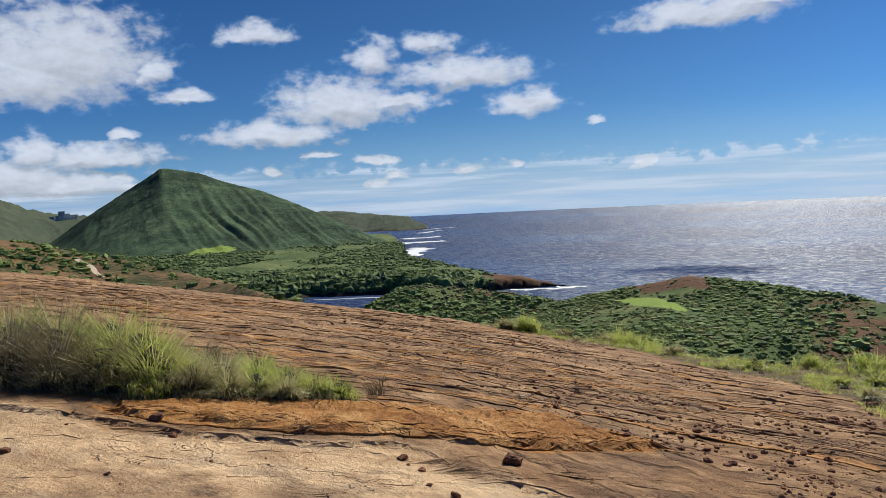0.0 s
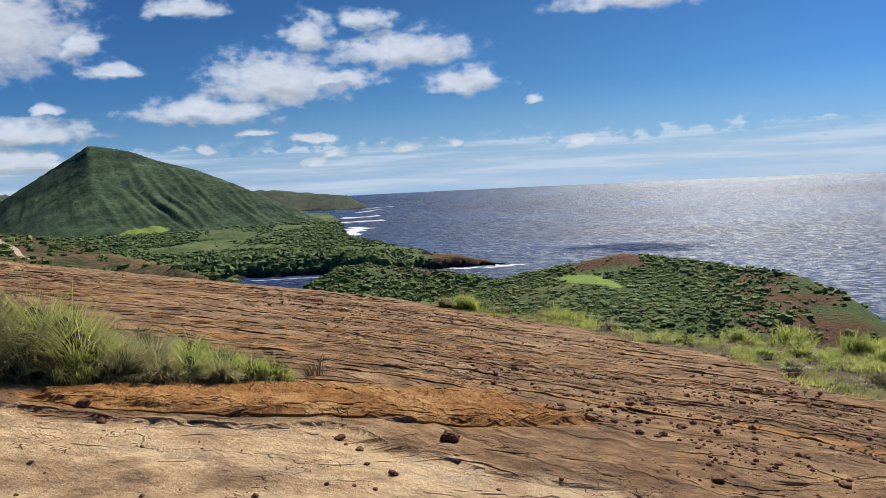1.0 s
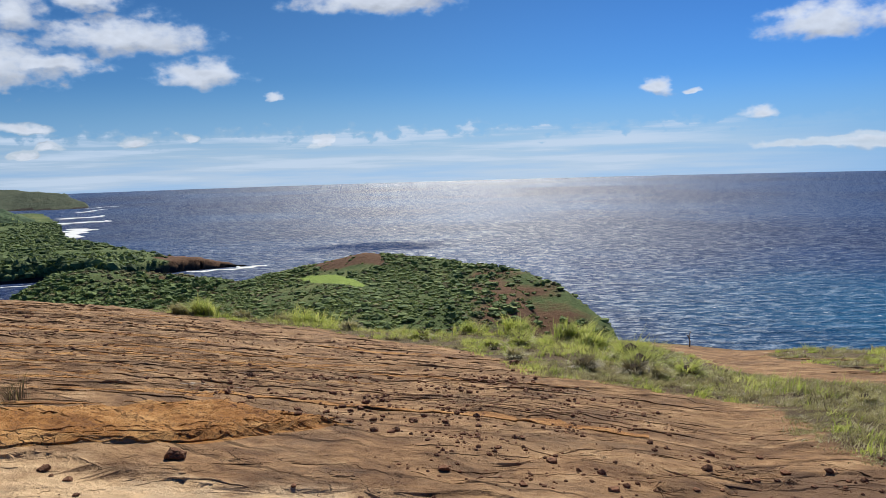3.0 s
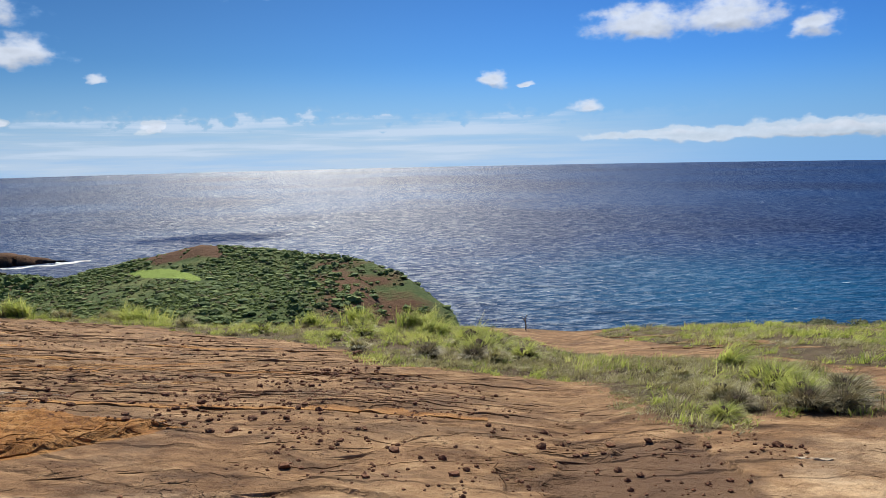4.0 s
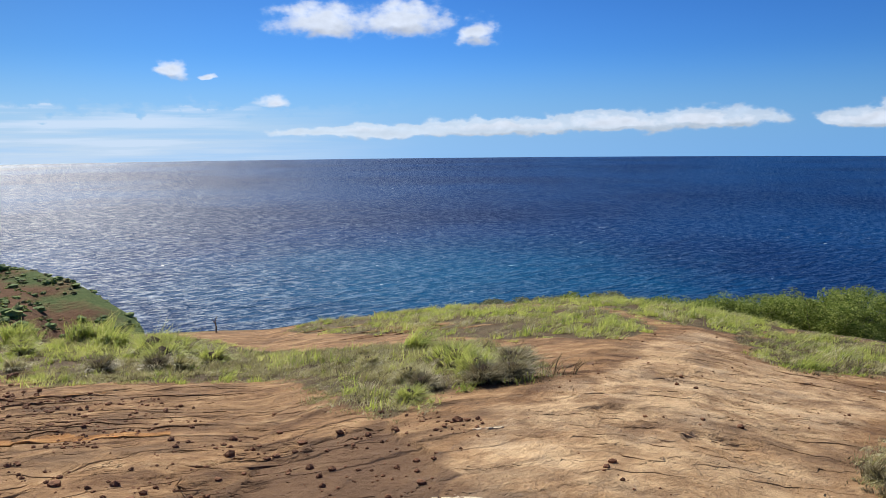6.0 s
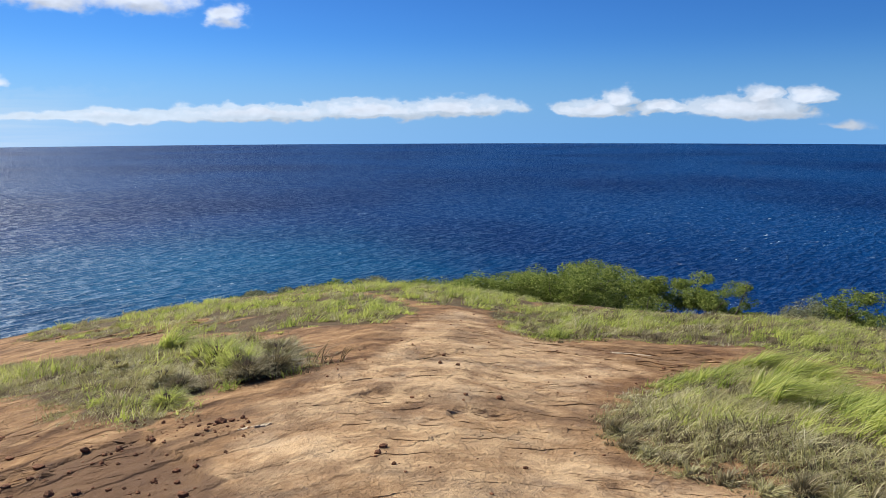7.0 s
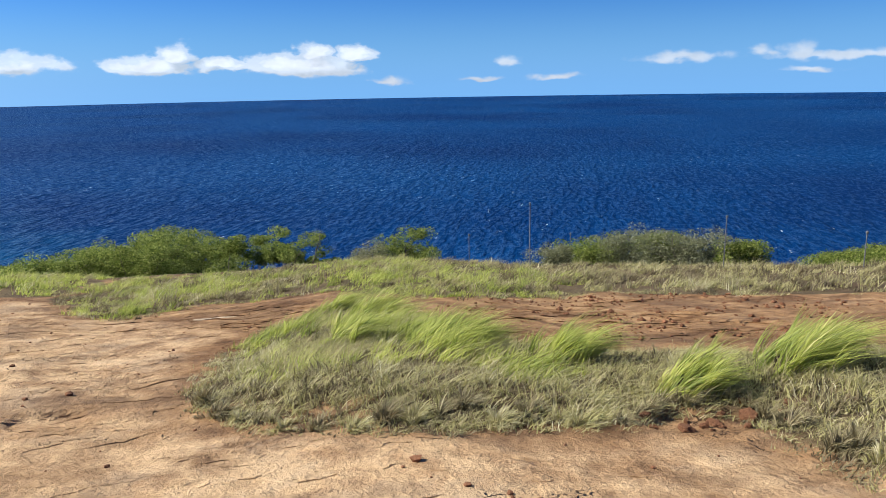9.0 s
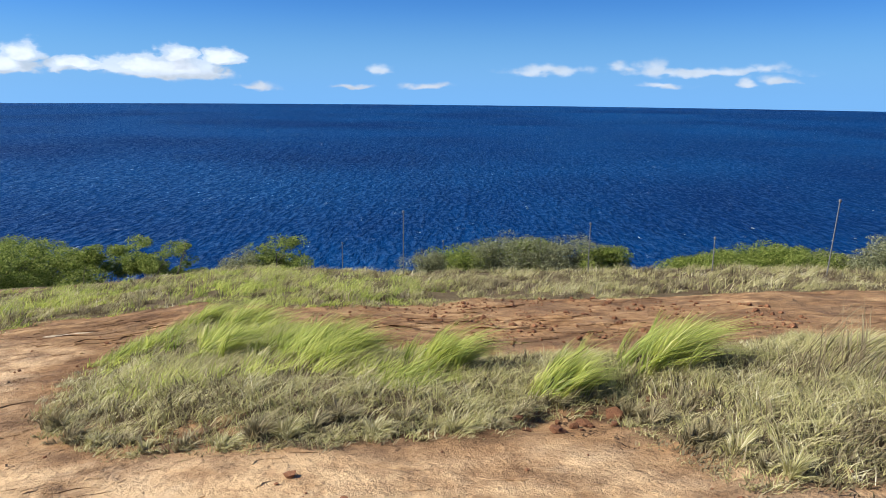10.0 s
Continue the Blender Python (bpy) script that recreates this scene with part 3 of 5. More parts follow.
def land(h, r):
    """Height and kind of the ground at heading h and distance r."""
    x, y = -np.sin(np.radians(h)) * r, np.cos(np.radians(h)) * r
    top = hilltop(x, y)
    rough = fbm(x * 0.02, y * 0.02, 4)
    hill = ridge(h, r, [8, 10, 16, 20, 24, 30.4, 50, 90], [40, 45, 90, 110, 120, 130, 140, 140], [-8.5, -7.6, -5.5, -3.95, -2.85, -1.15, 2, 3], 0.11, 0.3) + 0.8 * rough * step(r, 40, 80)
    basin = -47 + 2.5 * rough - step(r, 270, 180) * 6 - np.maximum(-30 - h, 0) * 3 - np.maximum(h + 7, 0) * 2.0
    head = ridge(h, r, [-37, -36.4, -33.4, -30.4, -26.9, -21.8, -18, -13.2, -9.1, -7], [250, 262, 285, 315, 340, 365, 385, 400, 420, 430],
                 [-13, -12.0, -9.7, -8.3, -7.65, -6.85, -6.45, -7.35, -7.95, -8.3], 0.16, 0.55)
    far_brow = np.interp(h, [-37, -30, -18, -9], [250, 315, 385, 420])
    rim_z = EYE + far_brow * np.tan(np.radians(np.interp(h, [-37, -30.4, -21.8, -18, -13.2, -9.1, -7, -3], [-13, -8.3, -6.85, -6.6, -7.4, -8.0, -8.5, -9.5])))
    basin = np.minimum(basin, rim_z - 1.5)
    head = np.maximum(head + 1.0 * rough, np.where(r < far_brow, np.where((h > -37) & (h < 0), basin, -400), -400))
    spur = ridge(h, r, [-9.5, -7, -2.7, 1.6, 3.8, 6.0, 7.0], [470, 480, 500, 500, 490, 480, 470], [-8.3, -7.9, -6.95, -6.6, -6.95, -8.0, -9.2], 0.22, 0.5) + 2.0 * rough
    coast_in = np.interp(h, [-9.6, -9, -5, -3, 0, 4, 10, 40], [818, 813, 815, 790, 765, 805, 822, 700])
    coast_out = np.interp(h, [-9.6, -9, -7, -5.7, -3.6, -0.6, 2.8, 3.3, 3.9, 60], [820, 830, 848, 866, 890, 1000, 1180, 1690, 2000, 4200])
    rim = np.minimum(r - coast_in, coast_out - r) + 10 * rough
    plain = np.interp(h, [-9.6, -8.8, -7, -5.7, 2, 10], [-97.5, -96, -92, -88, -83.5, -83])
    low = np.where(rim > 0, SEA - 2 + (plain - SEA + 2) * step(rim, 0, np.interp(h, [-9, 0, 10], [12, 16, 60])), -400) + 3.0 * rough * step(rim, 10, 80)
    low = low + step(r, 1150, 1500) * step(h, 2, 8) * 4
    heads = [2.8, 4.0, 6.9, 9.0, 11, 13, 15.9, 17.6, 19.2, 20.2, 21.1, 23.4, 25.3, 27.3, 30]
    d = np.interp(h, heads, [1560, 1640, 1780, 1880, 1960, 2030, 2110, 2150, 2180, 2190, 2200, 2220, 2230, 2240, 2240])
    crest = EYE + d * np.tan(np.radians(np.interp(h, heads, [-3.4, -2.96, -1.73, -0.64, 0.31, 1.2, 2.08, 2.75, 3.1, 3.2, 2.57, 1.13, -0.07, -1.5, -3.0])))
    foot = np.interp(h, heads, [1500, 1480, 1440, 1430, 1420, 1420, 1430, 1450, 1470, 1480, 1490, 1560, 1700, 2000, 2200])
    t = np.clip((r - foot) / (d - foot), 0, 1)
    fan = h + (1 - t) * np.interp(h, [3, 14, 19, 23, 28], [5.0, 5.0, 2.5, 0.0, -3.0]) + 0.5 * fbm(x * 0.003, y * 0.003, 2)
    fan = fan + 0.12 * fbm(x * 0.02, y * 0.02, 3)
    gully = 0.7 * np.hypot(perlin(fan * 1.3, t * 0.8 + 4), 0.08) + 0.6 * np.hypot(perlin(fan * 2.7 + 7, t * 1.6), 0.1) + 0.35 * np.hypot(perlin(fan * 5.2 + 3, t * 2.5), 0.12)
    crater = -84 + (crest + 84) * (0.62 * t + 0.38 * t * t) + (gully - 0.4) * (8 + 22 * step(h, 20.5, 17.0) - 8 * step(h, 9, 5)) * np.sin(np.pi * np.clip(t * 0.92 + 0.04, 0, 1)) + 3 * rough * t
    crater = np.where(r > d, crest - 0.5 * (r - d), np.where(r < foot, -400, crater))
    crater = np.where((h > 2.8) & (h < 29), crater, -400)
    east = ridge(h, r, [1.2, 2.6, 5.6, 7.7, 9.0, 14], [2700, 2850, 3000, 3050, 3100, 3200], [-1.95, -1.2, -0.8, -0.5, -0.48, -0.2], 0.2, 0.4, 0.5) + 8 * rough
    west = ridge(h, r, [23, 25.2, 27, 28.6, 30.2, 36, 60], [3900, 3900, 3900, 3850, 3800, 3800, 3800], [-0.2, 0.0, 0.26, 0.65, 1.35, 3.0, 4], 0.2, 0.4) + 14 * rough
    parts = np.stack([top, hill, head, spur, low, crater, east, west])
    parts[0] = np.where(r > 150, np.minimum(parts[0], -80 - 0.2 * (r - 150)), parts[0])
    return x, y, parts.max(0), parts.argmax(0)


def sheet(name, co, quads, mat, cover=None, smooth=True):
    used, inv = np.unique(quads, return_inverse=True)
    co, quads = co[used], inv.reshape(quads.shape)
    me = bpy.data.meshes.new(name)
    me.vertices.add(len(co))
    me.vertices.foreach_set("co", co.astype(np.float32).ravel())
    n = quads.shape[1]
    me.loops.add(quads.size)
    me.loops.foreach_set("vertex_index", quads.astype(np.int32).ravel())
    me.polygons.add(len(quads))
    me.polygons.foreach_set("loop_start", np.arange(0, quads.size, n, dtype=np.int32))
    me.update(calc_edges=True)
    me.polygons.foreach_set("use_smooth", np.full(len(quads), smooth))
    if cover is not None:
        a = me.attributes.new("cover", "FLOAT_COLOR", "POINT")
        a.data.foreach_set("color", cover[used].astype(np.float32).ravel())
    me.materials.append(mat)
    return new(name, me)


heads = np.concatenate([np.arange(-153, 34, 0.17), np.arange(34, 207, 3.0)])
inv = np.arange(1 / 3.2, 1 / 38, -0.00092)
dist = np.concatenate([[0.001, 0.2], np.linspace(0.4, 3.1, 12), 1 / inv, np.geomspace(38.5, 175, 45), np.linspace(180, 450, 70), np.linspace(458, 700, 34),
                       np.linspace(708, 1440, 85), np.linspace(1448, 2260, 120), np.linspace(2300, 4300, 60)])
H, R = np.meshgrid(heads, dist)
H = np.where(H > 180, H - 360, H)
X, Y, Z, KIND = land(H, R)
near = R < 60
cover = np.zeros((*X.shape, 4))
wx, wy = X + 0.35 * fbm(X * 0.9, Y * 0.9, 3), Y + 0.35 * fbm(X * 0.9 + 8, Y * 0.9, 3)
cover[..., 0] = np.where(near, np.maximum(step(inside(wx, wy, SAND_FRONT), -0.25, 0.35), 0.56 * step(inside(wx, wy, SAND_PATH), -0.4, 0.5)), 0)
cover[..., 1] = np.where(near, step(inside(wx, wy, ORANGE), -0.12, 0.12), 0)
cover[..., 3] = np.where(near, step(inside(wx, wy, DAMP), -0.2, 0.1), 0)
turf = np.zeros(X.shape)
for poly in TURFS:
    turf = np.maximum(turf, step(inside(wx, wy, poly), -0.2, 0.4))
brow = step(R - np.interp(H, REACH_H, REACH), -3, 3) * step(H, 3, -5)
cover[..., 2] = np.where(near, np.maximum(turf, brow), 0)
# bare earth, meadow and black shore farther off
farther = R > 60
patch = fbm(X * 0.012, Y * 0.012, 4)
bare = np.where((KIND == 2), step(R - np.interp(H, [-37, -30, -18, -9], [250, 315, 385, 420]), -38, -8) * step(np.abs(H + 17.3) + 3 * patch, 3.4, 1.2), 0)
bare = np.maximum(bare, np.where(KIND == 2, step(H + 6 * patch, -21.5, -25.5) * (0.36 + 0.9 * patch), 0))
bare = np.maximum(bare, np.where((KIND == 4), step(H + 2.5 * patch, -2.6, -4.2), 0))
bare = np.maximum(bare, np.where((KIND == 3), step(H, 1.5, -2.5) * (0.55 + 0.5 * patch), 0))
trail = np.where(KIND == 1, step(np.abs(H - (25.3 - (R - 95) * 0.05 + 0.3 * fbm(R * 0.1, H * 0, 2))), 0.4, 0.15), 0)
bare = np.maximum(bare, trail)
cover[..., 0] = np.where(farther, bare, cover[..., 0])
meadow = np.where((KIND == 2) & farther, step(((H + 15.7) / 2.5) ** 2 + ((R - 341 - (H + 15.7) * 14) / 13) ** 2 + 1.2 * patch, 1.15, 0.8), 0)
meadow = np.maximum(meadow, np.where((KIND >= 4), 0.62 * step(((H - 17.2) / 1.6) ** 2 + ((R - 1490) / 50) ** 2 + 1.5 * patch, 1.2, 0.5), 0))
cover[..., 1] = np.where(farther, meadow, cover[..., 1])
shore = step(Z, SEA + 4, SEA + 1.5)
cover[..., 2] = np.where(farther, shore, cover[..., 2])

CO = np.c_[X.ravel(), Y.ravel(), Z.ravel()]
COVER = cover.reshape(-1, 4)
nr, nh = X.shape
i, j = np.meshgrid(np.arange(nr - 1), np.arange(nh), indexing="ij")
quads = np.stack([i * nh + j, i * nh + (j + 1) % nh, (i + 1) * nh + (j + 1) % nh, (i + 1) * nh + j], -1).reshape(-1, 4)[:, ::-1]
kind = KIND.ravel()[quads[:, 0]]
lowest = CO[quads, 2].max(1)
quads, kind = quads[lowest > SEA - 4], kind[lowest > SEA - 4]
LANDS = [
    ("ground", "bare brown weathered tuff hilltop with dry turf", "ground", EARTH),
    ("hillside", "scrub covered hillside with a pale foot trail", "hill", HILL),
    ("headland", "green headland with scrub and a brown bare crest", "headland", HEADLAND),
    ("spur_hill", "dark green rounded hill beside the bay", "hill", HEADLAND),
    ("lowland", "flat green coastal lowland behind the bay", "land", LOWLAND),
    ("crater_mountain", "steep green volcanic crater mountain with deep gullies", "mountain", CRATER),
    ("coast_ridge", "distant green ridge ending at the coast", "ridge", FAR),
    ("far_ridge", "distant hazy green ridge behind the mountain", "ridge", FAR)]
for k, (name, label, category, mat) in enumerate(LANDS):
    if (kind == k).any():
        tagged(sheet(name, CO, quads[kind == k], mat, COVER), label, category, kind="structure")

# the sea
a = np.radians(np.arange(0, 360, 2.0))
rings = np.array([5.0, 150, 400, 900, 2000, 3500, 4900])
sea_co = np.concatenate([np.c_[np.cos(a) * q, np.sin(a) * q, np.full(len(a), SEA)] for q in rings])
n = len(a)
i, j = np.meshgrid(np.arange(len(rings) - 1), np.arange(n), indexing="ij")
sea_q = np.stack([i * n + j, i * n + (j + 1) % n, (i + 1) * n + (j + 1) % n, (i + 1) * n + j], -1).reshape(-1, 4)[:, ::-1]
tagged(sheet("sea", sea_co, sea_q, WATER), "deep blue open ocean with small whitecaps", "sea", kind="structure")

# ------------------------------------------------------------------ growing things
def dome(subdivisions):
    bm = bmesh.new()
    bmesh.ops.create_icosphere(bm, subdivisions=subdivisions, radius=1)
    co = np.array([v.co[:] for v in bm.verts])
    faces = np.array([[v.index for v in f.verts] for f in bm.faces])
    bm.free()
    return co, faces[co[faces, 2].max(1) > -0.2]


SMALL, SMALL_F = dome(1)
ROUND, ROUND_F = dome(2)


def ground_at(x, y):
    return hilltop(np.asarray(x, float), np.asarray(y, float))


def part(name, co, faces, mat, parent=None, label="", along=None, smooth=False, tone=None):
    ob = sheet(name, np.asarray(co, float), np.asarray(faces, int), mat, smooth=smooth)
    if along is not None:
        a = ob.data.attributes.new("along", "FLOAT", "POINT")
        a.data.foreach_set("value", np.asarray(along, np.float32))
    if tone is not None:
        a = ob.data.attributes.new("tone", "FLOAT", "POINT")
        a.data.foreach_set("value", np.asarray(tone, np.float32))
    if parent is not None:
        ob.parent = parent
    return tagged(ob, label)


def thing(name, at, label, category, group="", kind=""):
    ob = new(name)
    ob.empty_display_size = 0.1
    ob.location = at
    return tagged(ob, label, category, group, kind)


WIND = np.array([-0.32, -0.95])


def blades(root, length, width, lean, bend, rng, segments=3, wind=WIND, spread=0.45, lock=None, face=None):
    """Arched tapering blades from the roots, combed together lock by lock: points, triangles and the share along each blade."""
    n = len(root)
    a = rng.uniform(0, 2 * math.pi, n)
    if lock is not None:
        m = int(lock.max()) + 1
        a = rng.uniform(0, 2 * math.pi, m)[lock] + rng.normal(0, 0.4, n)
        bend = 0.65 * rng.uniform(0.25, 1.0, m)[lock] + 0.35 * bend
    if face is not None:
        a = face
    own = np.c_[np.cos(a), np.sin(a)]
    side = own * spread + wind * lean
    s = np.linspace(0, 1, segments + 1)[None, :, None]
    L = np.asarray(length)[:, None, None]
    b = np.asarray(bend)[:, None, None]
    out = (side[:, None, :] * (s * 0.35 + b * s * s)) * L
    up = (s - 0.55 * b * s ** 2.2) * L * 0.92
    mid = np.concatenate([root[:, None, :2] + out, root[:, None, 2:3] + up], 2)
    f = rng.uniform(0, math.pi, n)
    across = np.c_[np.cos(f), np.sin(f), np.zeros(n)][:, None, :] * (np.asarray(width)[:, None, None] * 0.5 * (1 - 0.9 * s ** 1.5))
    co = np.stack([mid - across, mid + across], 2).reshape(-1, 3)
    k = 2 * (segments + 1)
    base = (np.arange(n) * k)[:, None]
    tri = []
    for i in range(segments):
        tri += [[2 * i, 2 * i + 1, 2 * i + 3], [2 * i, 2 * i + 3, 2 * i + 2]]
    faces = (base[:, :, None] + np.array(tri)[None]).reshape(-1, 3)
    along = np.tile(np.repeat(np.linspace(0, 1, segments + 1), 2), n)
    return co, faces, along


def scatter(poly, n, rng, clump=0.6, scale=0.8, inset=-0.1):
    """Points of the plan inside a polygon, gathered in clumps."""
    q = np.array(poly)
    lo, hi = q.min(0), q.max(0)
    got = np.zeros((0, 2))
    while len(got) < n:
        c = rng.uniform(lo, hi, (n * 3, 2))
        keep = inside(c[:, 0] + 0.25 * fbm(c[:, 0] * 1.3, c[:, 1] * 1.3, 2), c[:, 1], poly) > inset
        dens = 1 - clump * step(fbm(c[:, 0] * scale, c[:, 1] * scale, 3), 0.25, -0.25)
        c = c[keep & (rng.uniform(0, 1, len(c)) < dens)]
        got = np.concatenate([got, c])
    return got[:n]


def tussocks(c, per, rad, rng):
    """Blade roots gathered round the tussocks' centres, with the tussock of each."""
    own = np.repeat(np.arange(len(c)), per)
    return c[own] + rng.normal(0, 1, (len(own), 2)) * rad[own][:, None], own


def turf_cover(name, label, poly, n, tall, width, mat, seed, lean=0.35, clump=0.6, scale=0.8, segments=2, vary=0.5, per=26, rad=0.075, pale=0.5, spread=0.6):
    rng = np.random.default_rng(seed)
    c = scatter(poly, n // per, rng, clump, scale)
    grow = np.clip(1 + vary * fbm(c[:, 0] * 0.9 + seed, c[:, 1] * 0.9, 3) * 1.8, 0.35, 1.5) * np.clip(rng.lognormal(0, 0.25, len(c)), 0.5, 1.5)
    grow = np.minimum(grow, 1.5) * (step(inside(c[:, 0], c[:, 1], poly), -0.1, 0.7) * 0.55 + 0.45)
    tone = np.clip(pale + 0.55 * fbm(c[:, 0] * 0.7 + 3 * seed, c[:, 1] * 0.7, 3) + rng.normal(0, 0.2, len(c)), 0, 1)
    q, own = tussocks(c, per, rad * (tall / 0.25) ** 0.5 * rng.uniform(0.6, 1.4, len(c)), rng)
    z = ground_at(q[:, 0], q[:, 1]) - 0.01
    m = len(q)
    length = tall * grow[own] * rng.uniform(0.45, 1.2, m)
    width = width * 1.15
    co, faces, along = blades(np.c_[q, z], length, width * rng.uniform(0.6, 1.3, m), lean, rng.uniform(0.2, 0.95, m), rng, segments, spread=spread, lock=own * 3 + rng.integers(0, 3, m))
    ob = part(name, co, faces, mat, along=along, tone=np.repeat(tone[own], 2 * (segments + 1)))
    return tagged(ob, label, "grass", kind="stuff")


CORE = make_plain("grass_shade_core", (0.022, 0.015, 0.010), (0.085, 0.06, 0.038), 26.0, 0.95, 1.0, 0.03)


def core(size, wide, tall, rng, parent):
    """A dark body added inside a tussock to stand in for its shade."""
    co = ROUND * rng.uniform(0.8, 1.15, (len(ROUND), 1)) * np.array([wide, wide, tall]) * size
    return part("shade_core", co + np.array([0, 0, 0.02]), ROUND_F, CORE, parent, "dark core standing in for the tussock's shade", smooth=True)


def clump(x, y, size, kind_of, seed, n=1000, width=0.010, group="grass clumps on the hilltop"):
    """A rounded clump whose blades fan out and droop all round a dark core: 0 dry brown, 1 green topped, 2 bleached."""
    rng = np.random.default_rng(seed)
    z = float(ground_at(x, y))
    t = thing("grass_clump", (x, y, z), ("thick dry brown grass clump with a dark base", "bushy grass clump with bright green tops and dry skirt", "bleached pale straw grass clump")[kind_of], "grass", group)
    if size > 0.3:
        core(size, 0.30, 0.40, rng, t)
    for name, mat, share, reach, base_tone in (("foliage", (BROWN, GREEN, STRAW)[kind_of], 0.55, 1.0, (0.45, 0.68, 0.8)[kind_of]), ("dry_skirt", STRAW if kind_of == 2 else BROWN, 0.45, 0.75, 0.2 + 0.3 * (kind_of == 2))):
        m = int(n * share)
        own = max(8, m // 12)
        lock = rng.integers(0, own, m)
        q = rng.normal(0, 0.17 * size, (own, 2))[lock] + rng.normal(0, 0.03 * size, (m, 2))
        out = np.arctan2(q[:, 1], q[:, 0]) + rng.normal(0, 0.7, own)[lock] + rng.normal(0, 0.2, m)
        root = np.c_[q, ground_at(x + q[:, 0], y + q[:, 1]) - z - 0.02]
        far = np.hypot(q[:, 0], q[:, 1]) / (0.17 * size)
        long = size * reach * rng.uniform(0.7, 1.12, own)[lock] * rng.uniform(0.8, 1.1, m) * np.clip(1.12 - 0.16 * far, 0.5, 1.1)
        bend = np.clip(0.42 + 0.3 * far + rng.normal(0, 0.14, own)[lock] + rng.normal(0, 0.08, m), 0.1, 1.05)
        co, faces, along = blades(root, long, width * rng.uniform(0.6, 1.3, m), 0.22, bend, rng, 4, spread=0.5, face=out)
        tone = np.clip(base_tone + rng.normal(0, 0.22, own)[lock] + rng.normal(0, 0.1, m), 0, 1)
        tagged(part(name, co, faces, mat, t, along=along, tone=np.repeat(tone, 10)), kind="stuff")
    return t


def grass_tuft(x, y, size, mat, label, seed, n=420, lean=0.75, width=0.007, group="grass tufts on the hilltop"):
    """A wind-bent tussock: a mound of long arched blades over a dry skirt."""
    rng = np.random.default_rng(seed)
    z = float(ground_at(x, y))
    t = thing("grass_tuft", (x, y, z), label, "grass", group)
    m = max(6, n // 14)
    lock = rng.integers(0, m, n)
    q = rng.normal(0, 0.19 * size, (m, 2))[lock] + rng.normal(0, 0.035 * size, (n, 2))
    root = np.c_[q, ground_at(x + q[:, 0], y + q[:, 1]) - z - 0.02]
    long = size * rng.uniform(0.6, 1.15, m)[lock] * rng.uniform(0.75, 1.1, n)
    co, faces, along = blades(root, long, width * rng.uniform(0.6, 1.3, n), lean, rng.uniform(0.35, 1.0, n), rng, 4, spread=0.4, lock=lock)
    tone = np.clip(rng.normal(0.5, 0.3, m)[lock] + rng.normal(0, 0.1, n), 0, 1)
    tagged(part("foliage", co, faces, mat, t, along=along, tone=np.repeat(tone, 10)), kind="stuff")
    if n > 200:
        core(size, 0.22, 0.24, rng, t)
    m = n // 3
    q = rng.normal(0, 0.26 * size, (m, 2))
    root = np.c_[q, ground_at(x + q[:, 0], y + q[:, 1]) - z - 0.02]
    co, faces, along = blades(root, size * rng.uniform(0.25, 0.6, m), width * rng.uniform(0.5, 1.1, m), lean * 0.6, rng.uniform(0.2, 0.8, m), rng, 3, spread=0.7)
    tagged(part("dry_skirt", co, faces, STRAW, t, "dry straw skirt", along=along, tone=np.repeat(rng.uniform(0, 0.7, m), 8)), kind="stuff")
    return t


turf_cover("dry_turf", "dry straw and green turf on the hilltop", TURF_LEFT, 12000, 0.26, 0.010, STRAW, 11, 0.15, 0.35, segments=3, per=16, pale=0.45, vary=0.8, spread=0.95)
turf_cover("dry_turf", "pale dry turf along the brow", TURF_FRINGE, 28000, 0.18, 0.011, STRAW, 13, 0.4, 0.45, 0.5)
turf_cover("green_turf", "green grass fringe along the brow", TURF_FRINGE, 21000, 0.28, 0.012, GREEN, 14, 0.5, 0.9, 0.5, vary=0.8)
NEAR_FRINGE = [(6.9, 5.6), (5.9, 4.2), (6.4, 4.0), (7.4, 4.45), (8.4, 3.5), (9.8, 4.2), (11.9, 5.6), (12.4, 7), (12.2, 9.7), (12.7, 12), (10, 14), (8.2, 13), (7.0, 11.4), (7.9, 9.6), (8.7, 7.8)]
turf_cover("dry_turf", "low dry straw turf beside the bare earth", NEAR_FRINGE, 34000, 0.16, 0.009, STRAW, 23, 0.4, 0.3, 0.7, per=24, rad=0.06, vary=0.8)
turf_cover("dry_turf", "sparse dry grass at the brow", TURF_BROW, 13000, 0.20, 0.014, STRAW, 15, 0.4, 0.8, 0.4)
turf_cover("green_turf", "green grass at the brow", TURF_BROW, 9000, 0.26, 0.015, GREEN, 16, 0.5, 0.95, 0.35)
turf_cover("green_turf", "green grass over the crest beyond the bare path", TURF_CREST, 11000, 0.26, 0.017, GREEN, 24, 0.5, 0.7, 0.4, vary=0.8)
turf_cover("dry_turf", "dry grass over the crest beyond the bare path", TURF_CREST, 9000, 0.2, 0.016, STRAW, 25, 0.4, 0.6, 0.4)
turf_cover("dry_turf", "dry grass belt along the seaward brow", TURF_RIGHT, 34000, 0.19, 0.011, STRAW, 17, 0.4, 0.5, 0.6, vary=0.9)
turf_cover("green_turf", "green grass belt along the seaward brow", [(12.9, 1.74), (12.1, 1.0), (13.3, -0.1), (12.8, -1.2), (12.4, -2.0), (11.2, -3.4), (11.0, -4.8), (14, -8), (19, -5), (20, 2.0), (15.6, 2.6)], 15000, 0.22, 0.012, GREEN, 18, 0.5, 0.8, 0.4, vary=0.9)
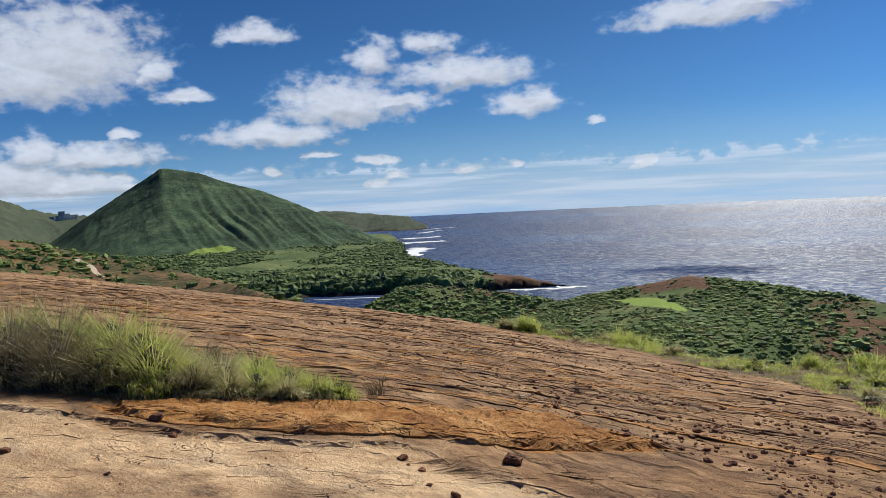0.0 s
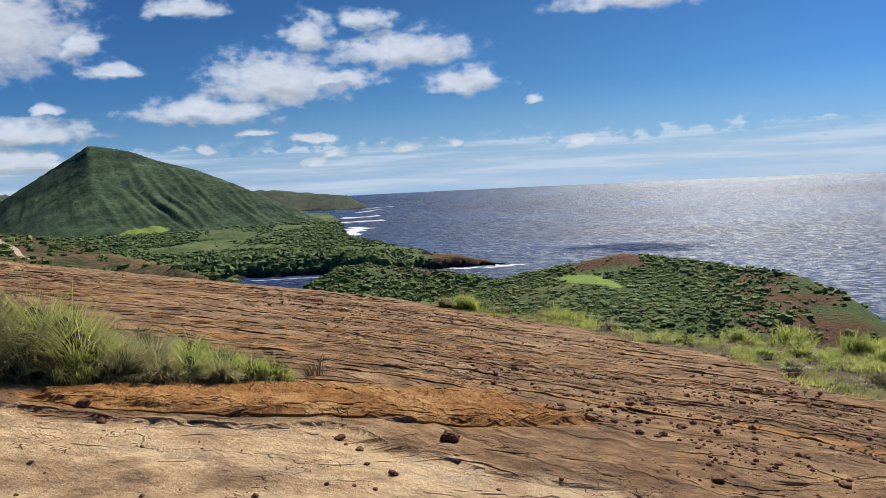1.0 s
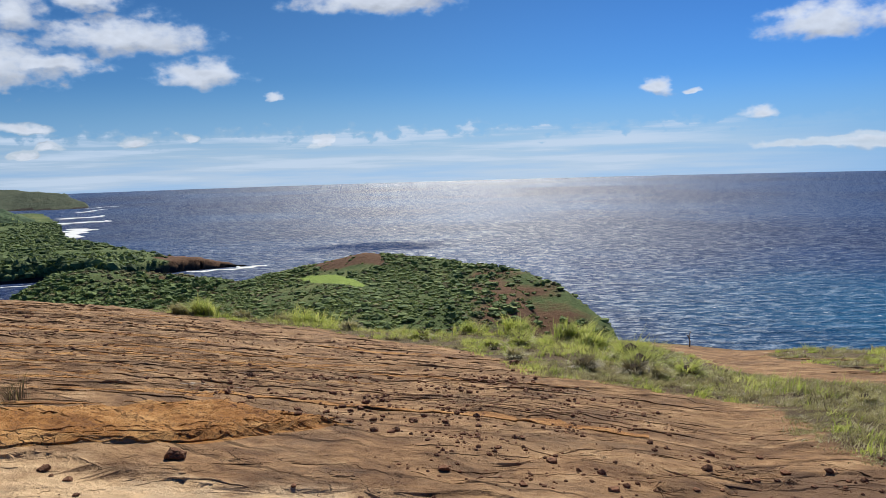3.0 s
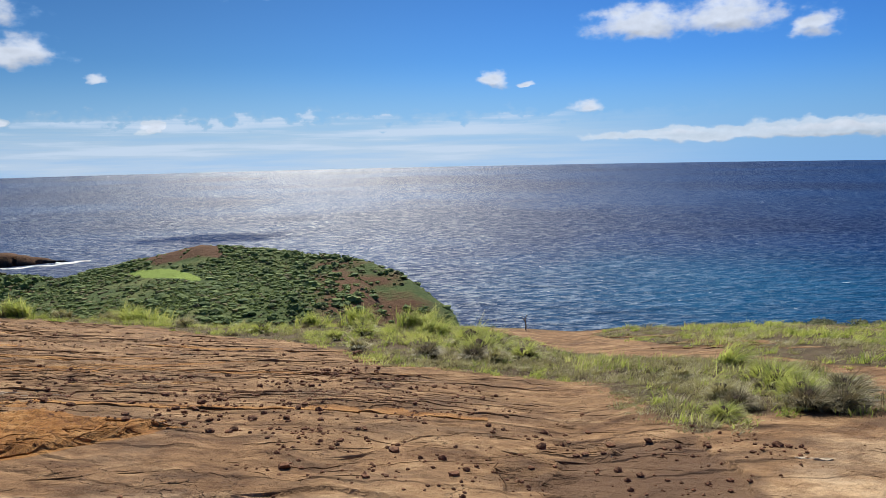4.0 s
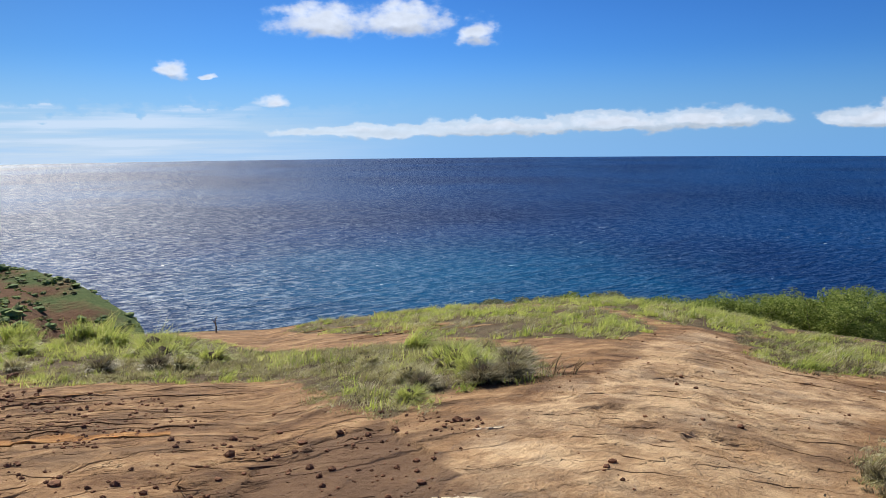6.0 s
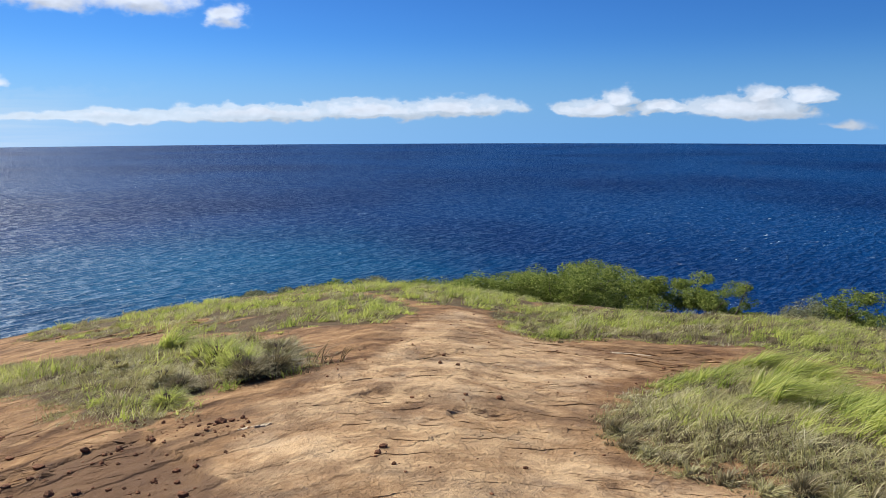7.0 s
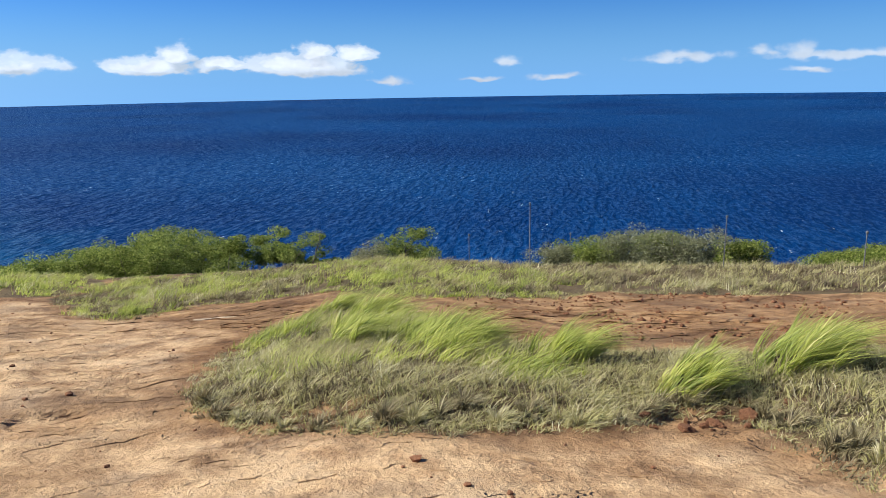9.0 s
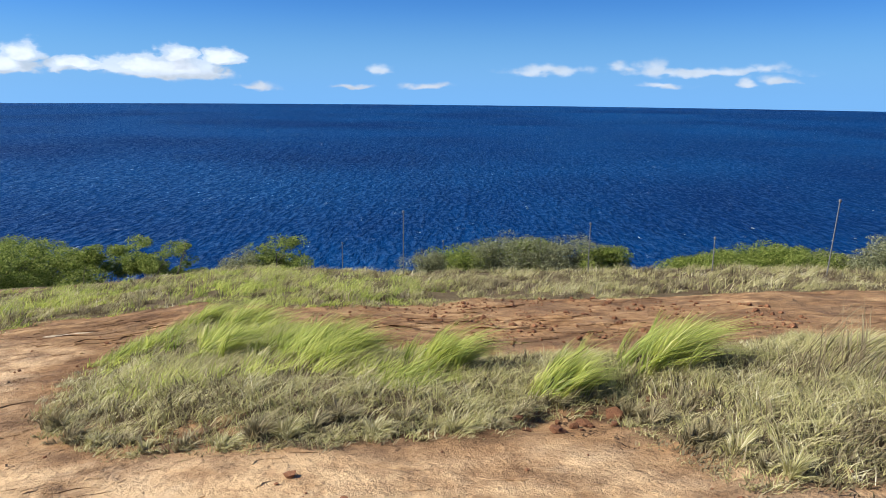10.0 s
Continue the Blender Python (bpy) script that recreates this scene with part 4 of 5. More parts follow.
turf_cover("dry_turf", "grey dry turf with a worn edge", TURF_ISLAND, 68000, 0.15, 0.0072, STRAW, 19, 0.35, 0.3, 1.3, 2, per=16, rad=0.045, vary=0.8, spread=0.85, pale=0.58)
turf_cover("green_turf", "bright green wind-combed grass", [(6.6, -0.5), (7.0, -0.3), (8.4, -0.3), (10.0, -1.0), (9.9, -2.1), (8.0, -2.6), (6.6, -3.2), (5.8, -3.0), (5.5, -2.2), (6.2, -1.4)],
           9000, 0.30, 0.010, GREEN, 20, 0.7, 0.9, 1.3, 4, per=30, rad=0.06, vary=0.9)
# dark dead stems, spread widely so that they also deepen the turf's shade
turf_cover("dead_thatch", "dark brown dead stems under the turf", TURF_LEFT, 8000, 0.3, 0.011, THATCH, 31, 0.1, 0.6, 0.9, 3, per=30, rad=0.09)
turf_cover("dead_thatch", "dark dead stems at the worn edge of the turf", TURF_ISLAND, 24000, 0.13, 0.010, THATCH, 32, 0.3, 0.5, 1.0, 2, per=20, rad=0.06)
turf_cover("dead_thatch", "dark dead stems deepening the shade under the seaward grass", TURF_RIGHT, 16000, 0.2, 0.012, THATCH, 33, 0.3, 0.8, 0.5)
turf_cover("dead_thatch", "dark dead stems deepening the shade under the grass fringe", TURF_FRINGE, 15000, 0.17, 0.011, THATCH, 34, 0.3, 0.7, 0.5)
TUFTS = [
    (6.15, -2.85, 0.55, 1), (5.05, -3.3, 0.50, 1), (5.05, -4.3, 0.62, 1), (5.3, -4.6, 0.6, 1), (9.6, -1.5, 0.5, 1), (8.8, -1.8, 0.5, 1), (7.4, -1.2, 0.45, 1), (6.9, -2.3, 0.42, 1),
    (12.4, 17.6, 0.8, 1), (8.1, 30.2, 1.25, 1),
    (7.0, 29.4, 1.2, 1), (6.2, 29.6, 1.0, 0), (3.2, 29.0, 0.95, 1), (2.4, 29.0, 0.8, 0), (4.6, 29.2, 0.7, 0), (13.0, 22.8, 1.0, 1), (13.9, 20.8, 1.05, 1), (12.0, 24.6, 0.9, 1), (10.2, 26.8, 0.8, 0), (9.2, 10.9, 0.5, 0),
    (11.4, 7.4, 0.5, 1), (4.5, -6.0, 0.4, 0)]
for k, (x, y, size, green) in enumerate(TUFTS):
    far_off = math.hypot(x, y) > 12
    size *= 1.25 if far_off and green else 1.0
    grass_tuft(x, y, size, GREEN if green else STRAW, "bright green wind-bent grass tussock on bare earth" if green else "dry brown grass tussock with a dark base",
               100 + k, 560 if far_off else 800, width=0.018 if far_off else 0.0125)


CLUMPS = [
    (-5.0, 7.5, 0.85, 0), (-4.4, 7.45, 0.85, 0), (-3.95, 7.5, 0.82, 0), (-3.5, 7.55, 0.85, 0), (-3.05, 7.65, 0.8, 1), (-3.3, 8.0, 0.92, 1), (-4.2, 8.1, 0.95, 0), (-3.75, 8.3, 0.98, 1), (-4.8, 8.3, 0.95, 1),
    (-5.6, 8.2, 0.95, 0), (-2.7, 7.75, 0.66, 2), (-2.45, 8.0, 0.6, 2), (-2.3, 7.7, 0.5, 2), (-2.05, 7.95, 0.52, 1), (-1.8, 8.2, 0.52, 1), (-1.75, 7.85, 0.42, 2), (-1.5, 8.2, 0.46, 1), (-1.25, 8.3, 0.4, 1), (-2.2, 8.5, 0.55, 1), (-2.8, 8.5, 0.6, 0),
    (9.7, 12.0, 0.85, 1), (10.8, 12.9, 0.95, 1), (11.2, 14.2, 0.95, 1), (9.0, 11.3, 0.55, 0), (8.5, 12.2, 0.55, 0), (10.2, 11.2, 0.6, 1), (8.15, 4.2, 0.5, 0), (8.4, 3.95, 0.5, 0), (8.65, 4.6, 0.55, 1),
    (9.3, 5.2, 0.6, 1), (9.8, 5.7, 0.55, 1), (9.3, 4.35, 0.5, 0), (7.7, 4.8, 0.36, 0), (7.0, 4.5, 0.32, 1), (9.6, 7.0, 0.4, 2), (8.3, 5.4, 0.42, 2), (8.4, 14.8, 0.45, 2), (9.2, 17.5, 0.5, 1), (8.6, 21.0, 0.55, 1), (7.4, 24.5, 0.6, 2), (10.6, 18.4, 0.6, 1), (11.6, 20.2, 0.7, 1)]
for k, (x, y, size, kind_of) in enumerate(CLUMPS):
    clump(x, y, size * (1.12 if k < 10 else 1.0), kind_of, 400 + k, 1500 if math.hypot(x, y) < 10 else 900, 0.010 if math.hypot(x, y) < 10 else 0.015)


# small dead clumps along the worn front of the turf
rng = np.random.default_rng(66)
rim = np.array([(6.3, 0.1), (5.9, 0.0), (5.35, -0.4), (4.95, -1.0), (4.85, -1.5), (4.75, -2.1), (4.6, -2.5), (4.9, -3.0), (4.75, -3.5), (4.0, -3.3), (3.4, -3.2), (3.0, -3.3)])
for k, q in enumerate(np.linspace(0, len(rim) - 1, 34)):
    x, y = (np.array([np.interp(q, range(len(rim)), rim[:, 0]), np.interp(q, range(len(rim)), rim[:, 1])]) * (1 + abs(rng.normal(0, 0.03)))).tolist()
    clump(x, y, float(rng.uniform(0.13, 0.24)), int(rng.choice([0, 0, 0, 2])), 500 + k, 300, 0.008, "dead clumps along the turf edge")
for k, (x, y, size) in enumerate([(-4.9, 9.0, 1.15), (-5.5, 8.8, 1.1), (-4.3, 9.3, 1.05), (-2.5, 9.3, 0.7), (-0.9, 8.9, 0.5), (4.25, -5.45, 0.85), (3.95, -5.2, 0.8), (4.0, -5.8, 0.9), (8.7, 3.5, 0.5)]):
    grass_tuft(x, y, size, THATCH, "sparse upright dark brown dead grass stems", 180 + k, 46, 0.45, 0.008, "dead grass stems on the hilltop")


def tube(points, radii, sides=6):
    """A tapered limb through the points."""
    pts = np.asarray(points, float)
    co, faces = [], []
    for k, (q, r) in enumerate(zip(pts, radii)):
        d = pts[min(k + 1, len(pts) - 1)] - pts[max(k - 1, 0)]
        d = d / (np.linalg.norm(d) + 1e-9)
        u = np.cross(d, (0.3, 0.9, 0.2))
        u /= np.linalg.norm(u) + 1e-9
        v = np.cross(d, u)
        for s in range(sides):
            a = 2 * math.pi * s / sides
            co.append(q + r * (math.cos(a) * u + math.sin(a) * v))
    for k in range(len(pts) - 1):
        for s in range(sides):
            t = (s + 1) % sides
            faces.append((k * sides + s, k * sides + t, (k + 1) * sides + t, (k + 1) * sides + s))
    return co, faces


def join(pieces):
    co, faces, n = [], [], 0
    for c, f in pieces:
        co.append(np.asarray(c))
        faces.append(np.asarray(f) + n)
        n += len(c)
    return np.concatenate(co), np.concatenate(faces)


def wander(start, way, length, n, rng, wobble=0.25, rise=0.0):
    pts, d = [np.asarray(start, float)], np.asarray(way, float)
    for k in range(n):
        d = d + rng.normal(0, wobble, 3) + np.array([WIND[0] * 0.05, WIND[1] * 0.05, rise])
        d = d / np.linalg.norm(d)
        pts.append(pts[-1] + d * length / n)
    return pts


def leaves(centres, sizes, n, leaf, rng, flat=0.6):
    """Small leaf cards gathered in flattened clumps."""
    pick = rng.integers(0, len(centres), n)
    d = rng.normal(0, 1, (n, 3))
    d /= np.linalg.norm(d, axis=1)[:, None]
    d *= (rng.uniform(0.25, 1.0, n) ** 0.5)[:, None]
    p = np.asarray(centres)[pick] + d * np.asarray(sizes)[pick][:, None] * np.array([1, 1, flat])
    u = rng.normal(0, 1, (n, 3)) + np.array([WIND[0], WIND[1], 0.2])
    u /= np.linalg.norm(u, axis=1)[:, None]
    v = np.cross(u, rng.normal(0, 1, (n, 3)))
    v /= np.linalg.norm(v, axis=1)[:, None]
    L = (leaf * rng.uniform(0.6, 1.4, n))[:, None]
    co = np.stack([p - u * L, p + v * L * 0.8, p + u * L], 1).reshape(-1, 3)
    faces = np.arange(n * 3).reshape(-1, 3)
    return co, faces


def place(heading, dist):
    x, y = -math.sin(radians(heading)) * dist, math.cos(radians(heading)) * dist
    return x, y, float(ground_at(x, y))


def kiawe(heading, dist, top, spread, seed, leafy=5200, mat=LEAF, limbs=4, label="wind-bent green kiawe tree with thin grey trunks", name="tree", category="tree", skirt=0.0, leaf=0.047):
    """A low tree: a forked trunk, crooked limbs and a flattened crown of leaf clumps. top: height of its crown above level, in degrees."""
    rng = np.random.default_rng(seed)
    x, y, z = place(heading, dist)
    tall = EYE + dist * math.tan(radians(top)) - z
    t = thing(name, (x, y, z), label, category, "trees at the brow")
    trunk = wander((0, 0, -0.2), (0, 0, 1), tall * 0.45, 4, rng, 0.18)
    part("trunk", *tube(trunk, np.linspace(0.035, 0.022, 5) * tall), BARK, t)
    ends, sizes = [], []
    for k in range(limbs):
        a = 2 * math.pi * (k + rng.uniform(-0.3, 0.3)) / limbs
        way = np.array([math.cos(a) * 0.9, math.sin(a) * 0.9, 0.8])
        pts = wander(trunk[2 + k % 3], way, tall * 0.42 + spread * 0.35, 5, rng, 0.22, 0.05)
        pieces = [tube(pts, np.linspace(0.017, 0.006, 6) * tall, 5)]
        for m in range(4):
            tw = wander(pts[2 + m % 4], rng.normal(0, 0.7, 3) + np.array([WIND[0] * 0.4, WIND[1] * 0.4, 0.35]), 0.32 * spread + 0.15 * tall, 4, rng, 0.3)
            pieces.append(tube(tw, np.linspace(0.007, 0.002, 5) * tall, 4))
            ends.append(tw[-1])
        part("limb", *join(pieces), BARK, t)
        ends.append(pts[-1])
    ends = np.array(ends)
    scale = spread / (np.abs(ends[:, :2]).max() + 1e-6) * 0.8
    ends[:, :2] *= scale
    ends[:, 2] = np.clip(ends[:, 2], tall * (0.5 - skirt), tall * 0.9)
    extra = ends[rng.integers(0, len(ends), 14)] + rng.normal(0, 0.16 * spread, (14, 3)) * np.array([1, 1, 0.5])
    ends = np.concatenate([ends, extra])
    ends[:, 2] = np.minimum(ends[:, 2], tall * 0.9)
    ends[:, 2] *= tall * 0.96 / ends[:, 2].max()
    if skirt:
        lower = ends.copy()
        lower[:, 2] *= rng.uniform(0.25, 0.75, len(lower))
        ends = np.concatenate([ends, lower])
    sizes = rng.uniform(0.2, 0.36, len(ends)) * spread
    tagged(part("crown", *leaves(ends, sizes, int(leafy * 2.9), leaf, rng, 0.6), mat, t), kind="stuff")
    return t


for k, (h, d, top, spread) in enumerate([(-75.5, 31, -11.9, 1.3), (-77.6, 32, -11.6, 1.5), (-80.0, 33, -11.3, 1.6), (-82.5, 33, -11.0, 1.7), (-85.0, 34, -10.7, 1.8), (-87.6, 33, -10.4, 1.8), (-90.2, 34, -10.0, 1.9), (-84.0, 36, -10.75, 1.7), (-88.9, 36, -10.1, 1.8), (-79.0, 31, -11.6, 1.4), (-86.2, 31, -10.9, 1.5)]):
    kiawe(h, d, top, spread * 1.15, 300 + k, 7000, skirt=0.35, label="dense wind-sheared green kiawe tree at the brow")
kiawe(-92.8, 35, -10.6, 1.3, 320, 2600)
kiawe(-95.4, 34, -10.3, 1.5, 321, 4200)
kiawe(-98.4, 35, -10.9, 1.2, 322, 2600)
kiawe(-103.0, 30, -11.9, 1.2, 323, 900, SCRUB_LEAF, 5, "bare grey twiggy shrub at the brow", "shrub", "shrub")
kiawe(-106.2, 31, -11.0, 1.4, 324, 4200, skirt=0.25)
kiawe(-104.4, 31, -11.4, 1.1, 325, 3000, skirt=0.25)
for k, (h, d, top, spread, m) in enumerate([(-116.6, 23, -12.5, 1.0, 0), (-119.0, 23, -12.0, 1.2, 1), (-121.4, 23, -11.5, 1.3, 0), (-123.4, 23.5, -11.2, 1.3, 1), (-125.5, 23, -11.05, 1.3, 0), (-127.4, 23, -11.1, 1.2, 0), (-129.2, 23, -11.6, 1.0, 1),
                                            (-136.5, 22, -12.2, 1.1, 1), (-138.8, 22, -11.5, 1.1, 1), (-141.2, 22, -11.0, 1.2, 1), (-143.4, 22, -11.0, 1.1, 1), (-145.4, 22, -11.1, 1.0, 0), (-148.0, 21, -9.9, 1.1, 0), (-150.5, 21, -9.7, 1.0, 0)]):
    kiawe(h, d, top, spread, 340 + k, 6000 if m else 4200, LEAF if m else SCRUB_LEAF, 5, "grey-green twiggy wind-clipped shrub behind the grass", "shrub", "shrub", skirt=0.3, leaf=0.03)
for k, (h, d, top) in enumerate([(-66.5, 29, -11.95), (-69.0, 29, -11.6), (-71.6, 30, -11.35), (-73.6, 30, -11.7), (-63.5, 29, -12.3), (-61.0, 30, -12.5)]):
    kiawe(h, d, top, 1.0, 370 + k, 2400, LEAF if k % 2 else SCRUB_LEAF, 4, "low green scrub bush at the brow", "bush", "bush", skirt=0.35)


def fence_post(heading, dist, top, tilt, seed):
    """A thin steel post with a knob at its top."""
    x, y, z = place(heading, dist)
    tall = EYE + dist * math.tan(radians(top)) - z
    t = thing("fence_post", (x, y, z), "thin galvanised steel post standing in the grass", "post", "posts along the brow")
    d = np.array([-math.cos(radians(heading)), -math.sin(radians(heading)), 0]) * math.tan(radians(tilt)) * -1
    pts = [np.array([0, 0, -0.3]) - d * 0.3, d * tall * 0.5 + np.array([0, 0, tall * 0.5]), d * tall + np.array([0, 0, tall])]
    part("shaft", *tube(pts, [0.013, 0.013, 0.012], 8), METAL, t)
    cap = [pts[2] + np.array([0, 0, q]) for q in (-0.03, -0.01, 0.03, 0.045)]
    part("cap", *tube(cap, [0.016, 0.028, 0.028, 0.004], 8), METAL, t, "pale knob cap")


fence_post(-114.64, 18.7, -9.12, 0, 0)
fence_post(-128.45, 18.2, -9.78, 0.3, 1)
fence_post(-137.2, 18.2, -10.33, 0, 2)
fence_post(-144.46, 17.5, -7.25, 3.0, 3)
fence_post(-110.3, 24, -11.4, 0, 4)
fence_post(-117.9, 24, -11.32, 0, 5)

# a dead forked stick at the brow
x, y, z = place(-42.35, 27)
stick = thing("dead_stick", (x, y, z), "dead forked grey branch standing at the brow", "branch")
rng = np.random.default_rng(5)
part("stem", *tube([(0, 0, -0.2), (0.03, 0, 0.2), (0.0, 0.02, 0.38), (0.08, 0, 0.56)], [0.03, 0.028, 0.022, 0.01]), BARK, stick)
part("fork", *tube([(0.0, 0.02, 0.34), (-0.09, 0, 0.43), (-0.13, 0, 0.53)], [0.018, 0.014, 0.006]), BARK, stick)

# ------------------------------------------------------------------ scrub on the farther land
COVE_H, COVE_R = [-9.6, -9, -5, -3, 0, 4, 10, 40], [818, 813, 815, 790, 765, 805, 822, 700]


def scrub(name, label, kind_id, h_range, r_range, n, size, seed, cards, leaf, gaps=0.0, scale=0.02, mat=None, fine=True, tall=0.62, belt=0.0):
    """Lumpy rounded bushes with loose leaves about them. belt: only within so many metres of the cove's edge."""
    rng = np.random.default_rng(seed)
    h = rng.uniform(*h_range, n * 6)
    r = np.interp(h, COVE_H, COVE_R) + rng.uniform(1, belt, len(h)) if belt else np.sqrt(rng.uniform(r_range[0] ** 2, r_range[1] ** 2, n * 6))
    x, y, z, kind = land(h, r)
    keep = (kind == kind_id) & (z > SEA + 4) & (fbm(x * scale, y * scale, 3) + rng.normal(0, 0.10, len(x)) > gaps)
    if kind_id == 2:
        keep &= ((h + 15.7) / 2.6) ** 2 + ((r - 341 - (h + 15.7) * 14) / 15) ** 2 > 1
        keep &= (h > -23.5 + rng.normal(0, 1.2, len(h))) | (rng.uniform(0, 1, len(h)) < 0.22)
        keep &= ~((np.abs(h + 16.8) < 2.4) & (r > 355)) | (rng.uniform(0, 1, len(h)) < 0.05)
    x, y, z = x[keep][:n], y[keep][:n], z[keep][:n]
    m = len(x)
    s = size * np.clip(rng.lognormal(0, 0.6, m), 0.3, 2.6)
    unit, unit_f = (ROUND, ROUND_F) if fine else (SMALL, SMALL_F)
    wide = rng.uniform(0.8, 1.3, (m, 1, 2))
    body = unit[None] * rng.uniform(0.4, 0.95, (m, len(unit), 1)) * s[:, None, None] * np.concatenate([wide, np.full((m, 1, 1), tall)], 2)
    body = body + np.c_[x, y, z + 0.15 * s][:, None, :]
    faces = ((np.arange(m) * len(unit))[:, None, None] + unit_f[None]).reshape(-1, 3)
    ob = tagged(sheet(name, body.reshape(-1, 3), faces, mat or BUSH, smooth=False), label, "scrub", kind="stuff")
    if cards:
        co, quads = leaves(np.c_[x, y, z + 0.2 * s], s * 1.12, m * cards, leaf, rng, tall)
        tagged(part("leaf_spray", co, quads, DRY_SHRUB if mat is BUSH_DRY else SHRUB, ob), kind="stuff")
    return ob


scrub("headland_scrub", "dark green scrub bushes covering the headland", 2, (-37, 2), (185, 418), 7000, 0.95, 41, 20, 0.24, -0.22, tall=0.5, fine=False)
scrub("headland_scrub", "dry olive scrub on the headland's steep end", 2, (-37, -24), (180, 345), 700, 0.65, 46, 16, 0.2, -0.2, 0.03, BUSH_DRY)
scrub("headland_scrub", "dark green bushes on the headland's steep end", 2, (-37, -24), (180, 345), 330, 1.25, 47, 26, 0.28, -0.1, 0.03)
scrub("headland_scrub", "dark bushes along the headland's crest", 2, (-35, -12), (320, 400), 220, 0.9, 51, 22, 0.24, -0.6, 0.03)
scrub("spur_scrub", "dark green scrub on the rounded hill", 3, (-8, 7), (400, 520), 1700, 1.5, 42, 18, 0.4, -0.12, 0.015)
scrub("spur_scrub", "dry olive scrub on the rounded hill", 3, (-9.5, 7), (400, 520), 1000, 1.0, 48, 12, 0.35, -0.8, 0.015, BUSH_DRY, False)
scrub("headland_scrub", "dry olive scrub between the headland's bushes", 2, (-24, 2), (185, 425), 1700, 0.65, 49, 10, 0.25, -0.8, 0.03, BUSH_DRY, False)
scrub("lowland_scrub", "dark green trees and scrub on the coastal lowland", 4, (-4, 28), (780, 1560), 8000, 2.5, 43, 10, 0.75, -0.16, 0.006, GROVE, False)
scrub("grove", "dense dark green grove on the steep bank of the bay", 4, (-1.5, 15), (0, 0), 1500, 3.4, 52, 18, 0.9, -0.9, 0.02, GROVE, False, 0.85, 75.0)
scrub("hillside_scrub", "low dark scrub on the hillside", 1, (9, 33), (45, 150), 1100, 0.42, 44, 44, 0.09, 0.02, 0.05, fine=False)

# ------------------------------------------------------------------ surf
def surf(points, width, seed, label="white surf breaking along the shore"):
    """A ragged ribbon of foam on the water along points given as heading and distance."""
    rng = np.random.default_rng(seed)
    p = np.array([(-math.sin(radians(h)) * d, math.cos(radians(h)) * d) for h, d in points])
    s = np.linspace(0, len(p) - 1, 60)
    q = np.c_[np.interp(s, range(len(p)), p[:, 0]), np.interp(s, range(len(p)), p[:, 1])]
    d = np.gradient(q, axis=0)
    d /= np.linalg.norm(d, axis=1)[:, None]
    nrm = np.c_[-d[:, 1], d[:, 0]]
    w = width * (0.25 + np.abs(fbm(s * 1.7 + seed, s * 0, 3)) * 1.8) * np.sin(np.pi * np.linspace(0.03, 0.97, 60)) ** 0.5
    o = fbm(s * 0.9 + seed * 3, s * 0 + 2, 2) * width * 0.8
    left, right = q + nrm * (o + w * 0.5)[:, None], q + nrm * (o - w * 0.5)[:, None]
    co = np.concatenate([np.c_[left, np.full(60, SEA + 0.3)], np.c_[q + nrm * o[:, None], np.full(60, SEA + 0.7)], np.c_[right, np.full(60, SEA + 0.3)]])
    faces = [(k * 60 + i, k * 60 + i + 1, (k + 1) * 60 + i + 1, (k + 1) * 60 + i) for k in range(2) for i in range(59)]
    return tagged(part("surf", co, faces, FOAM, smooth=True), label, "surf", kind="stuff")


surf([(-4.9, 803), (-6.2, 800), (-7.6, 801), (-9.9, 806)], 20, 1)
surf([(-8.4, 822), (-9.6, 812), (-10.6, 815)], 26, 8)
surf([(10, 806), (8, 800), (6, 795), (4.4, 790)], 5, 2)
surf([(2.6, 1330), (2.2, 1480), (2.5, 1600)], 70, 3)
surf([(3.2, 1760), (2.0, 1800), (0.4, 1850)], 80, 4)
surf([(2.9, 1980), (1.6, 2020), (0.6, 2080)], 80, 5)
surf([(1.8, 2300), (0.9, 2380), (-0.2, 2450)], 50, 6)
surf([(1.4, 2560), (0.4, 2620), (-0.9, 2660)], 40, 7)

# ------------------------------------------------------------------ loose stones
ROCKS = []
for k in range(7):
    rng = np.random.default_rng(60 + k)
    bm = bmesh.new()
    bmesh.ops.create_icosphere(bm, subdivisions=1 if k else 2, radius=0.5)
    for v in bm.verts:
        v.co = Vector(np.sign(v.co) * np.abs(v.co) ** 0.75) * rng.uniform(0.75, 1.15)
        v.co.z *= 0.62
    me = bpy.data.meshes.new("rock")
    bm.to_mesh(me)
    bm.free()
    me.materials.append(ROCK)
    ROCKS.append(me)


def rock(x, y, size, k, label="small dark reddish scoria stone on bare earth"):
    ob = new("rock", ROCKS[k % 7])
    ob.location = (x, y, float(ground_at(x, y)) + size * 0.24)
    ob.rotation_euler = (0.2 * math.sin(k * 3.1), 0.2 * math.cos(k * 1.7), k * 2.4)
    ob.scale = (size, size * (0.75 + 0.2 * math.sin(k)), size * (0.85 + 0.2 * math.cos(k * 2.2)))
    return tagged(ob, label, "stone", "loose stones on the hilltop")


